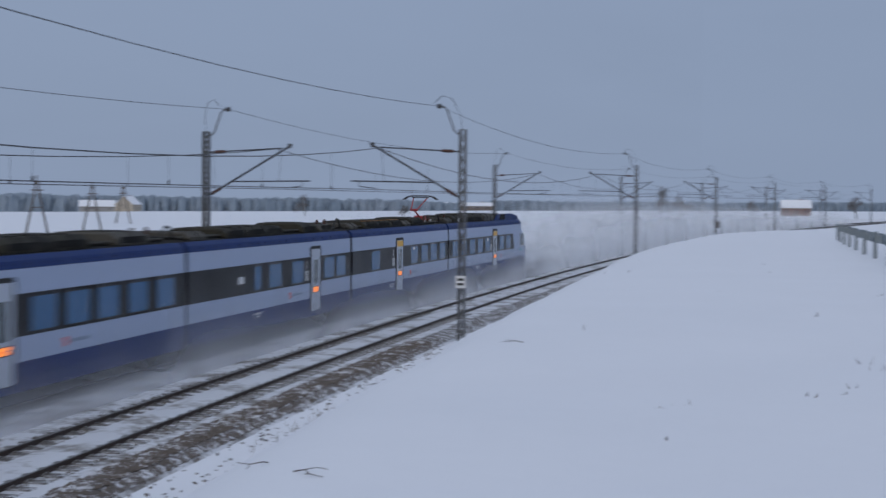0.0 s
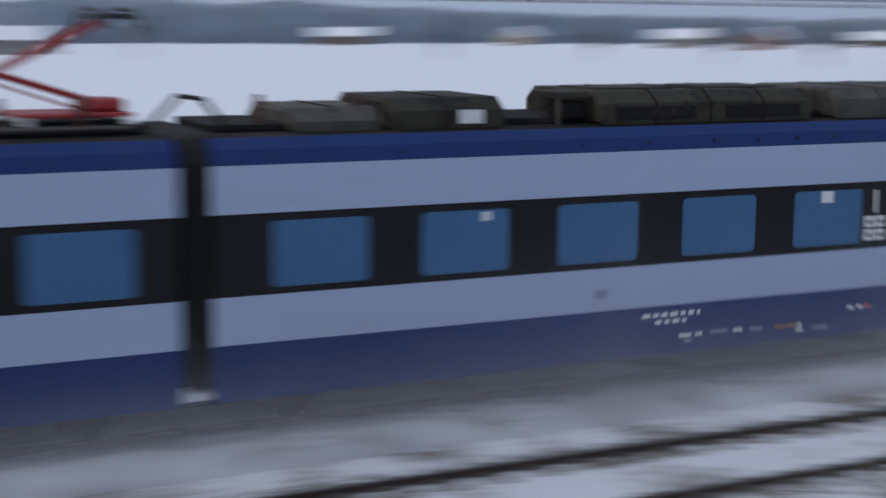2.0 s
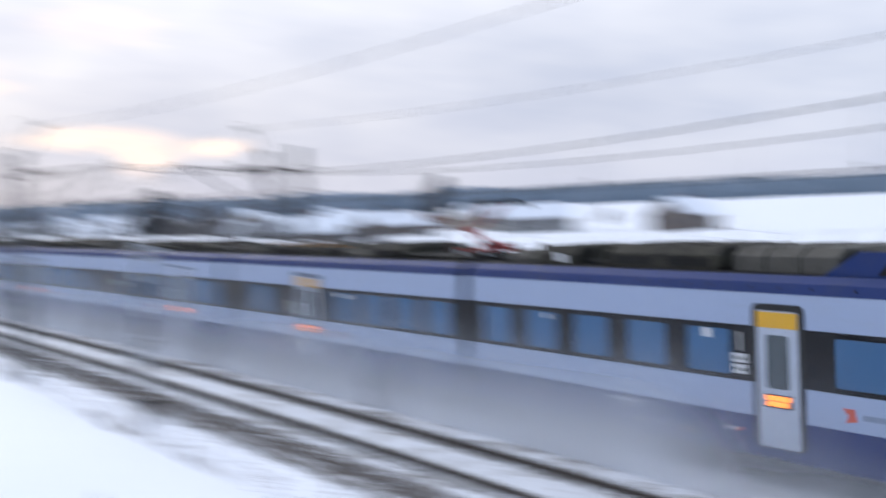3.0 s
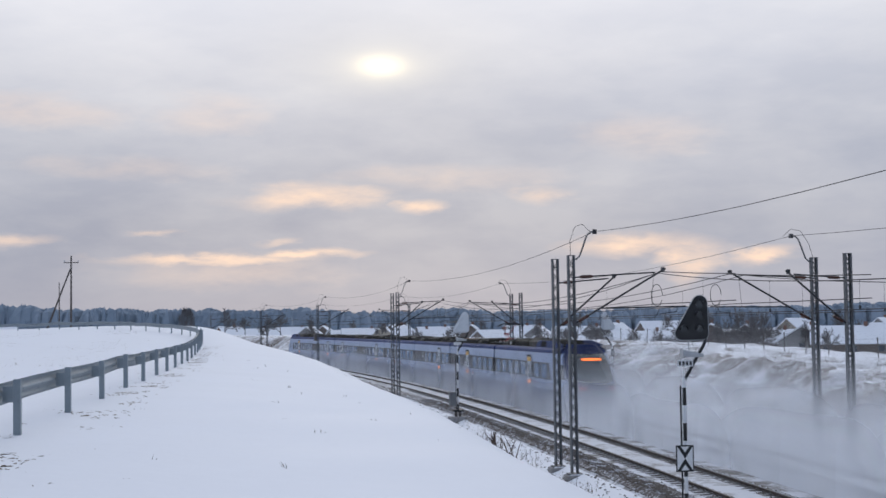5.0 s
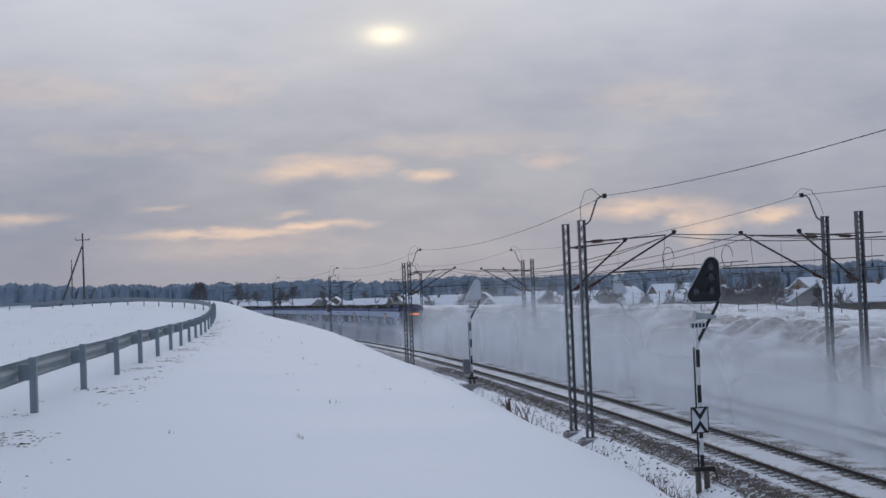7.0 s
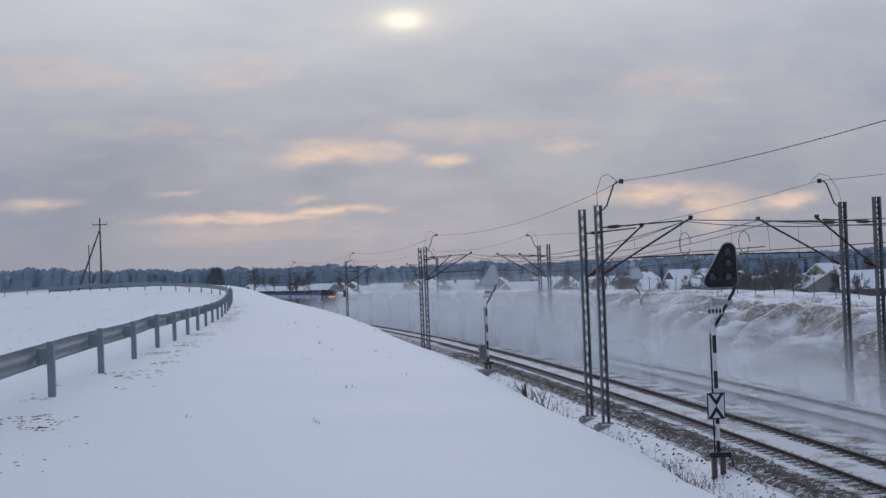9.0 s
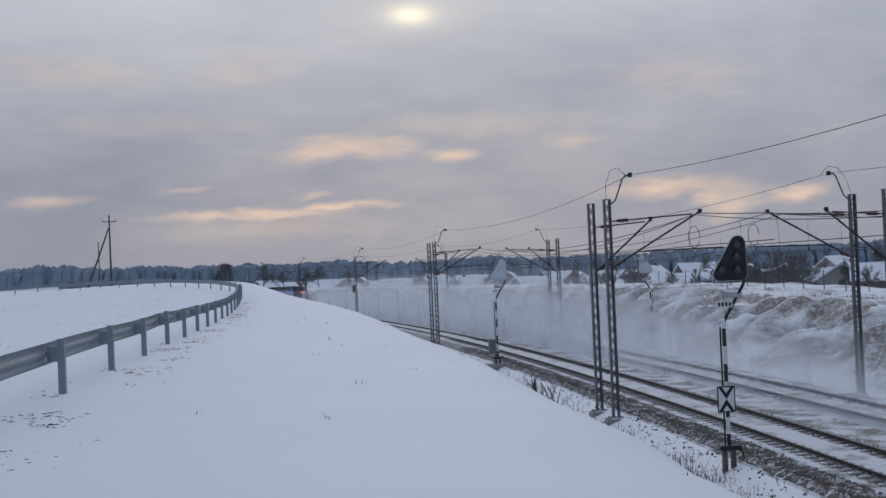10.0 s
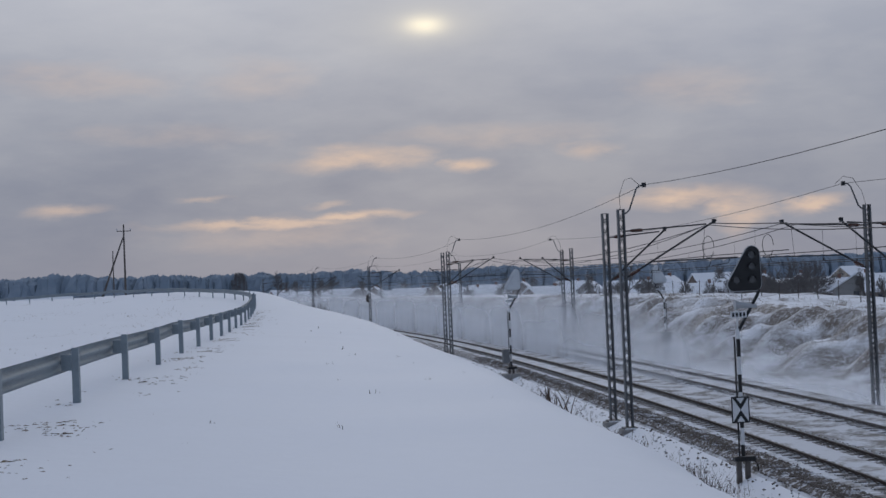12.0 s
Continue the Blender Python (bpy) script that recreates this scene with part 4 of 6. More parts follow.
def insulators(e, xs, h=0.42):
    for x in xs:
        bm = bmesh.new()
        for y in (0.55,):
            tube(bm, [(x, y, 3.7), (x, y, 3.72 + h)], 0.055, 8)
            for k in range(4):
                z = 3.78 + k * (h - 0.1) / 4
                tube(bm, [(x, y, z), (x, y, z + 0.03)], 0.085, 8)
        part("insulator", bm, M_INSUL, e)


def bogie(e, x):
    b = part("bogie_frame", box(bmesh.new(), x - 1.6, x + 1.6, -1.15, 1.15, 0.45, 0.75, 0.05), M_RUBBER, e)
    for wx in (-1.3, 1.3):
        for k in (-0.78, 0.78):
            bm = bmesh.new()
            tube(bm, [(x + wx, k - 0.065, 0.42), (x + wx, k + 0.065, 0.42)], 0.42, 20)
            part("wheel", bm, M_RUBBER, b)
    part("bogie_snow", box(bmesh.new(), x - 0.9, x + 0.9, 1.16, 1.24, 0.42, 0.62, 0.04), M_SNOWCAP, b, "caked snow")


def bellows(e, x):
    bm = bmesh.new()
    rings = []
    for i in range(9):
        d = 0.0 if i % 2 else 0.07
        rings.append([bm.verts.new((x - 0.2 + 0.05 * i, y, z)) for y, z in ((-1.38 + d, 0.55 + d), (1.38 - d, 0.55 + d), (1.38 - d, 3.36), (1.15, 3.72 - d), (-1.15, 3.72 - d), (-1.38 + d, 3.36))])
    for a, b in zip(rings, rings[1:]):
        for k in range(6):
            bm.faces.new((a[k], a[(k + 1) % 6], b[(k + 1) % 6], b[k]))
    bm.faces.new(rings[0][::-1])
    bm.faces.new(rings[-1])
    bmesh.ops.recalc_face_normals(bm, faces=bm.faces)
    part("gangway_bellows", bm, M_RUBBER, e)
    part("roof_cable", tube(bmesh.new(), [(x - 0.5, 0.7, 3.75), (x - 0.2, 0.75, 4.1), (x + 0.1, 0.75, 4.15), (x + 0.5, 0.7, 3.75)], 0.04, 6), M_RUBBER, e)


def logo(e, x):
    part("logo_mark", slab(bmesh.new(), [(x, 1.32), (x + 0.26, 1.28), (x + 0.20, 1.40), (x + 0.34, 1.52), (x + 0.06, 1.52)], HALF - 0.002, HALF + 0.004), M_TAILRED_PAINT, e, "orange-red emblem")
    part("logo_bar", box(bmesh.new(), x - 1.15, x - 0.12, HALF - 0.002, HALF + 0.004, 1.36, 1.45), M_GREYTEXT, e, "grey lettering bar")


M_TAILRED_PAINT = mat("emblem_red", (0.62, 0.10, 0.05), 0.5, 0, 0.1, 4.0)
M_GREYTEXT = mat("lettering_grey", (0.22, 0.27, 0.36), 0.5, 0, 0.1, 4.0)


def small_print(e, x, z):
    """Rows of small lettering on the skirt, as bars."""
    rnd = random.Random(int(abs(x) * 10))
    y0, y1 = HALF - 0.004, HALF + 0.003
    for zz, a, b, h in ((z + 0.12, -0.45, 0.45, 0.06), (z + 0.02, -0.22, 0.22, 0.055)):
        xx = x + a
        while xx < x + b:
            w = rnd.uniform(0.05, 0.13)
            part("lettering_bar", box(bmesh.new(), xx, xx + w, y0, y1, zz, zz + h), M_PAINTW, e)
            xx += w + 0.05


def middle_coach(L, windows, door, roof, yellow=False):
    e = thing("rail_coach", "pale blue and dark blue railway coach with black window band", "railway coach", "coaches of the train")
    coach_shell(e, -L / 2, L / 2)
    for x in windows:
        coach_window(e, x)
    if door is not None:
        coach_door(e, door, yellow)
        class_marks(e, door + 1.05)
    for a, b, top, m, hatch in roof:
        unit = roof_box(e, a, b, top, m, 1.05, hatch)
        if b - a > 6:
            part("edge_strip", box(bmesh.new(), a + 0.1, b - 0.1, 0.80, 0.86, top - 0.01, top + 0.02), M_ORANGE, unit, "orange edge strip")
    bellows(e, L / 2 + 0.10)
    bogie(e, L / 2)
    logo(e, -1.0)
    small_print(e, 2.5, 0.85)
    insulators(e, [-L / 2 + 0.9, -L / 2 + 1.9])
    part("roof_pipe", tube(bmesh.new(), [(-L / 2 + 0.4, 0.85, 3.78), (0, 0.85, 3.80), (L / 2 - 0.4, 0.85, 3.78)], 0.035, 6), M_RBOX2, e)
    part("roof_tray", box(bmesh.new(), -L / 2 + 0.2, L / 2 - 0.2, -0.95, 0.75, 3.69, 3.80, 0.02), M_ROOF, e)
    return e


def pantograph(e, x):
    """Raised single-arm pantograph; the knee points forwards."""
    p = part("pantograph_base", box(bmesh.new(), x - 0.45, x + 0.95, -0.5, 0.5, 3.88, 3.94, 0.02), M_RED, e, "dark red pantograph frame")
    for dx in (-0.38, 0.85):
        for y in (-0.5, 0.5):
            part("base_insulator", tube(bmesh.new(), [(x + dx, y, 3.69), (x + dx, y, 3.90)], 0.07, 8), M_PAINTW, p)
    part("drive_box", box(bmesh.new(), x - 0.40, x + 0.15, -0.28, 0.28, 3.94, 4.10, 0.05), M_RED, p)
    part("lower_arm", tube(bmesh.new(), [(x - 0.15, 0, 4.02), (x + 1.15, 0, 4.42)], 0.045, 8), M_RED, p)
    part("knee", tube(bmesh.new(), [(x + 1.12, -0.20, 4.42), (x + 1.12, 0.20, 4.42)], 0.06, 8), M_RED, p)
    part("thrust_rod", tube(bmesh.new(), [(x + 0.15, 0.1, 3.97), (x + 1.28, 0.1, 4.34)], 0.018, 6), M_RED, p)
    for y in (-0.16, 0.16):
        part("upper_arm", tube(bmesh.new(), [(x + 1.12, y, 4.42), (x - 0.2, y * 2.4, 5.06)], 0.032, 6), M_RED, p)
    for dx in (-0.45, -0.05):
        bm = tube(bmesh.new(), [(x + dx, -0.95, 4.97), (x + dx, -0.70, 5.12), (x + dx, -0.45, 5.18), (x + dx, 0.45, 5.18), (x + dx, 0.70, 5.12), (x + dx, 0.95, 4.97)], 0.030, 6)
        part("collector_strip", bm, M_BLACK, p)
    part("head_frame", box(bmesh.new(), x - 0.5, x + 0.0, -0.42, 0.42, 5.06, 5.13, 0.02), M_BLACK, p)


def cab_front(e, x_in, tip):
    """The nose from the straight wall at x_in (greater) to the tip (less)."""
    span = x_in - tip

    def at(v, z):
        # v: -1..1 across
        back = ease(z, 1.0, 3.9) ** 1.2 * 0.72 + 0.30 * ease(0.95 - z, 0, 0.55)
        return tip + span * min(1.0, back * 0.85 + 0.42 * abs(v) ** 3.2)

    def wall(z):
        return HALF if z < 3.0 else HALF - 0.42 * ease(z, 3.0, 3.9)

    def half(z):
        # the face is rounded off at its top
        return HALF * (1 - 0.05 * ease(z, 2.6, 1.2)) if z < 2.3 else HALF * math.sqrt(max(0.05, 1 - 0.72 * ((z - 2.3) / 1.6) ** 2.2))

    zs = [0.45, 0.62, 0.8, 0.95, 1.142, 1.4, 1.742, 2.0, 2.3, 2.6, 2.752, 3.0, 3.2, 3.34, 3.5, 3.65, 3.78, 3.86, 3.9]
    vs = [-1 + i / 10 for i in range(21)]
    groups = {"nose_skirt": (0.40, 1.142, M_BLUE), "nose_lower": (1.142, 1.742, M_WHITE), "nose_middle": (1.742, 2.752, M_WHITE), "nose_upper": (2.752, 3.34, M_WHITE), "nose_roof": (3.34, 3.95, M_BLUETOP)}
    for k in (1, -1):
        for nm, (a, b, m) in groups.items():
            bm = bmesh.new()
            zz = [z for z in zs if a - 0.03 <= z <= b + 0.001]
            for z0, z1 in zip(zz, zz[1:]):
                for i in range(6):
                    q = []
                    for z, f in ((z0, i), (z0, i + 1), (z1, i + 1), (z1, i)):
                        xe = at(k, z)
                        g = f / 6
                        q.append((x_in + (xe - x_in) * g, k * (wall(z) * (1 - g * g) + half(z) * g * g), z))
                    bm.faces.new([bm.verts.new(p) for p in q])
            bmesh.ops.remove_doubles(bm, verts=bm.verts, dist=1e-4)
            bmesh.ops.solidify(bm, geom=bm.faces[:], thickness=0.03)
            part(nm, bm, m, e)
    bm = bmesh.new()
    grid = [[bm.verts.new((at(v, z), v * half(z), z)) for v in vs] for z in zs]
    for i in range(len(zs) - 1):
        for j in range(len(vs) - 1):
            bm.faces.new((grid[i][j], grid[i][j + 1], grid[i + 1][j + 1], grid[i + 1][j])).smooth = True
    bmesh.ops.solidify(bm, geom=bm.faces[:], thickness=0.03)
    part("nose_shell", bm, M_BLUE, e, "glossy dark blue nose")
    bm = bmesh.new()
    top = [[(x_in + (at(v, 3.9) - x_in) * f, v * (wall(3.9) * (1 - f * f) + half(3.9) * f * f), 3.9) for v in (-1, -0.5, 0, 0.5, 1)] for f in (0, 0.5, 1)]
    rows = [[bm.verts.new(p) for p in r] for r in top]
    for a, b in zip(rows, rows[1:]):
        for j in range(4):
            bm.faces.new((a[j], a[j + 1], b[j + 1], b[j]))
    bmesh.ops.solidify(bm, geom=bm.faces[:], thickness=0.03)
    part("nose_top", bm, M_BLUETOP, e)

    def cover(name, m, v0, v1, z0, z1, lift, parent=e, label=""):
        bm = bmesh.new()
        nz, nv = 8, 12
        g = [[bm.verts.new((at(v0 + (v1 - v0) * j / nv, z0 + (z1 - z0) * i / nz) - lift, (v0 + (v1 - v0) * j / nv) * half(z0 + (z1 - z0) * i / nz), z0 + (z1 - z0) * i / nz)) for j in range(nv + 1)] for i in range(nz + 1)]
        for i in range(nz):
            for j in range(nv):
                bm.faces.new((g[i][j], g[i][j + 1], g[i + 1][j + 1], g[i + 1][j])).smooth = True
        bmesh.ops.solidify(bm, geom=bm.faces[:], thickness=0.01)
        return part(name, bm, m, parent, label)

    screen = cover("windscreen", M_DOORPANE, -0.86, 0.86, 1.75, 3.35, 0.035, e, "dark curved windscreen")
    cover("destination_display", M_LED, -0.42, 0.42, 2.98, 3.10, 0.055, screen, "amber lit destination display")
    cover("bumper_strip", M_WHITE, -0.95, 0.95, 1.05, 1.2, 0.03, e)
    for v in (-0.62, 0.62):
        cover("tail_lamp", M_TAILRED, v - 0.12, v + 0.12, 1.36, 1.5, 0.04, e, "dim red tail lamp")
    part("coupler", box(bmesh.new(), tip - 0.25, tip + 0.5, -0.2, 0.2, 0.75, 1.02, 0.04), M_RUBBER, e)
    # side window of the cab
    for k in (1, -1):
        x = x_in - 0.55
        poly = [(x + 0.85, 1.86), (x + 0.85, 2.72), (x - 0.25, 2.72), (x - 0.75, 1.86)]
        part("cab_window", slab(bmesh.new(), poly, *sorted((k * (HALF - 0.03), k * (HALF + 0.012)))), M_DOORPANE, e)


def end_coach(label):
    """The last coach; x = 0 is the datum, the nose points to -x."""
    e = thing("end_coach", label, "railway coach", "coaches of the train")
    x0, x1, nose = -0.55, 18.78, -3.9
    coach_shell(e, x0, x1, (2.1, x1))
    for k in (1, -1):
        # the band's slanted end and the white wall of the cab
        part("cab_wall", slab(bmesh.new(), [(x0, 1.742), (1.55, 1.742), (2.1, 2.748), (x0, 2.748)], *sorted((k * 1.36, k * HALF))), M_WHITE, e)
        part("band_end", slab(bmesh.new(), [(1.56, 1.742), (2.1, 1.742), (2.1, 2.748)], *sorted((k * 1.36, k * (HALF - 0.004)))), M_BAND, e)
    for x in (17.39, 15.39, 13.38, 11.38, 9.42):
        coach_window(e, x)
    coach_window(e, 5.45, 1.25)
    coach_window(e, 3.45, 1.35)
    sticker(e, 9.45, 2.47)
    sticker(e, 15.1, 2.50, 0.12, 0.12)
    coach_door(e, 7.48)
    class_marks(e, 8.52)
    small_print(e, 12.1, 0.86)
    for xx, z, w, m in ((12.0, 0.66, 0.22, M_PAINTW), (11.72, 0.66, 0.12, M_PAINTW), (11.45, 0.67, 0.3, M_GREYTEXT), (11.05, 0.66, 0.16, M_PAINTW), (10.75, 0.65, 0.22, M_GREYTEXT), (10.3, 0.64, 0.42, M_ORANGE), (9.95, 0.64, 0.14, M_PAINTW), (11.9, 0.58, 0.14, M_GREYTEXT), (9.9, 0.56, 0.12, M_PAINTW), (9.6, 0.57, 0.3, M_GREYTEXT)):
        tilt = (z - 0.42) / 0.38 * 0.035
        part("lettering_bar", box(bmesh.new(), xx - w, xx, 1.39 + tilt, 1.402 + tilt, z, z + 0.045), m, e)
    for dx, m in ((0.0, M_PAINTW), (0.18, M_PAINTW), (0.33, M_TAILRED_PAINT)):
        part("skirt_mark", box(bmesh.new(), 8.9 - dx - 0.05, 8.9 - dx + 0.05, HALF - 0.004, HALF + 0.003, 0.82, 0.88), m, e)
    part("round_badge", slab(bmesh.new(), rounded(13.2, 13.42, 1.32, 1.44, 0.055), HALF - 0.003, HALF + 0.004), M_GREYTEXT, e, "grey round badge")
    logo(e, 5.6)
    part("teal_plate", box(bmesh.new(), -0.9, -0.1, HALF - 0.003, HALF + 0.004, 1.55, 1.66), M_TEAL, e, "teal name bar")
    roof_box(e, 16.35, 17.6, 3.97, M_RBOX2, 0.95)
    rb = roof_box(e, 14.6, 16.3, 4.08, M_RBOX, 1.0)
    part("white_label", box(bmesh.new(), 14.95, 15.3, 0.99, 1.012, 3.74, 3.92), M_PAINTW, rb, "white label plate")
    part("frame_rack", box(bmesh.new(), 13.30, 13.85, 0.30, 0.95, 4.06, 4.13, 0.01), M_RBOX, e)
    part("rack_box", box(bmesh.new(), 13.30, 13.62, 0.35, 0.85, 3.76, 4.0, 0.02), M_ROOF, e)
    for y in (0.36, 0.9):
        part("rack_leg", tube(bmesh.new(), [(13.75, y, 3.68), (13.75, y, 4.12)], 0.03, 6), M_RBOX2, e)
    roof_box(e, 9.5, 13.2, 4.13, M_RBOX, 1.08, 2)
    roof_box(e, 6.3, 9.1, 4.13, M_RBOX2, 1.08)
    roof_box(e, 3.1, 6.2, 4.08, M_RBOX, 0.95)
    # blue fairing over the cab with dark vents
    for k in (1, -1):
        part("fairing", slab(bmesh.new(), [(x0 + 0.2, 3.64), (6.6, 3.64), (5.7, 4.08), (1.6, 4.08), (x0 + 0.2, 3.88)], *sorted((k * 1.14, k * 1.2))), M_BLUETOP, e)
        part("fairing_vent", slab(bmesh.new(), [(3.6, 3.70), (5.3, 3.70), (4.9, 4.05), (3.6, 4.05)], *sorted((k * 1.1, k * 1.21))), M_ROOF, e)
    insulators(e, [16.6, 17.9])
    part("roof_tray", box(bmesh.new(), -0.2, 18.6, -0.95, 0.75, 3.69, 3.78, 0.02), M_ROOF, e)
    cab_front(e, x0, nose)
    bellows(e, x1 + 0.10)
    bogie(e, 18.9)
    bogie(e, 2.6)
    return e


M_TEAL = mat("teal_print", (0.10, 0.42, 0.50), 0.5, 0, 0.1, 4.0)


def build_train():
    L = 17.12
    tail = end_coach("end coach with a dark blue nose, raised clear of blown snow")
    out = [(tail, 9.0, 0, 9.0)]
    mid1 = 18.97 + 17.45 / 2
    # windows of the second coach by distance from the datum
    w = [20.3, 22.2, 24.1, 26.1, 32.8]
    roof = [(-4.7, -2.4, 4.06, M_RBOX, 1), (-2.3, -1.1, 3.93, M_RBOX2, 0), (-0.7, 5.6, 4.0, M_RBOX, 3), (6.6, 7.8, 3.95, M_RBOX2, 0)]
    c = middle_coach(L, [x - mid1 for x in w], 28.85 - mid1, roof, True)
    c["label"] = "coach with a raised red pantograph and black window band"
    sticker(c, 26.2 - mid1, 2.5, 0.4, 0.12)
    pantograph(c, 19.85 - mid1)
    out.append((c, mid1, 0, 0.0))
    mid2 = 36.5 + 17.3 / 2
    w = [37.9, 39.5, 43.4, 45.9]
    roof = [(-7.2, -5.6, 3.96, M_RBOX2, 1), (-5.2, -3.4, 4.05, M_RBOX, 1), (-1.2, 4.6, 4.0, M_RBOX, 3), (6.2, 7.6, 3.95, M_RBOX2, 0)]
    b = middle_coach(L, [x - mid2 for x in w], 41.3 - mid2, roof)
    coach_window(b, 47.7 - mid2, 0.62)
    sticker(b, 49.3 - mid2, 2.12, 0.5, 0.24)
    out.append((b, mid2, 0, 0.0))
    d = middle_coach(L, [-7.1, -5.2, -3.3, -1.55, 0.25, 4.4, 6.3], 2.3, [(-6.8, -4.6, 4.05, M_RBOX2, 1), (-3.0, 1.6, 4.05, M_RBOX, 2), (3.2, 6.2, 4.0, M_RBOX, 1)])
    mid3 = mid2 + 17.35
    out.append((d, mid3, 0, 0.0))
    for i, src in enumerate((b, d, b)):
        out.append((copy_thing(src, Matrix.Identity(4)), mid3 + 17.35 * (i + 1), 0, 0.0))
    head = copy_thing(tail, Matrix.Identity(4))
    head["label"] = "leading end coach with a dark blue nose"
    out.append((head, mid3 + 17.35 * 3 + 17.35 / 2 + 18.95 - 9.0, 180, 9.0))
    return out


TRAIN = build_train()


# ---- village, trees, forest ----
def house(label, yaw, dist, turn, w, d, h, rh, wall, windows=3):
    x, y = polar(yaw, dist)
    z = at_ground(x, y)
    e = thing("house", label, "house", "village houses", pose(x, y, z, 0, 0, yaw + turn))
    bm = bmesh.new()
    prism(bm, [(-d / 2, -1.5), (d / 2, -1.5), (d / 2, h), (0, h + rh), (-d / 2, h)], -w / 2, w / 2)
    part("wall", bm, wall, e)
    for k in (1, -1):
        o = 0.45
        sl = rh / (d / 2)
        roof = part("roof", prism(bmesh.new(), [(k * -0.01, h + rh + 0.02), (k * (d / 2 + o), h - o * sl + 0.02), (k * (d / 2 + o), h - o * sl + 0.27), (k * -0.01, h + rh + 0.29)], -w / 2 - 0.4, w / 2 + 0.4), M_SNOWCAP, e, "snow-covered roof")
        part("eaves", box(bmesh.new(), -w / 2 - 0.4, w / 2 + 0.4, min(k * (d / 2 + o), k * (d / 2 + o + 0.05)), max(k * (d / 2 + o), k * (d / 2 + o + 0.05)), h - o * sl - 0.1, h - o * sl + 0.06), WALLS[3], roof)
    part("chimney", box(bmesh.new(), w * 0.15, w * 0.15 + 0.6, -0.3, 0.4, h + rh * 0.6, h + rh + 0.9, 0.03), WALLS[2], e)
    for k in (1, -1):
        for i in range(windows):
            cx = -w / 2 + w * (i + 0.5) / windows
            part("window", box(bmesh.new(), cx - 0.5, cx + 0.5, k * d / 2 - 0.04, k * d / 2 + 0.04, h * 0.4, h * 0.4 + 1.15), M_WINDOW, e)
        part("gable_window", box(bmesh.new(), k * w / 2 - 0.04, k * w / 2 + 0.04, -0.5, 0.5, h * 0.45, h * 0.45 + 1.2), M_WINDOW, e)
    part("door", box(bmesh.new(), -w * 0.05 - 0.45, -w * 0.05 + 0.45, -d / 2 - 0.05, -d / 2 + 0.02, -0.1, 2.0), WALLS[3], e)
    return e


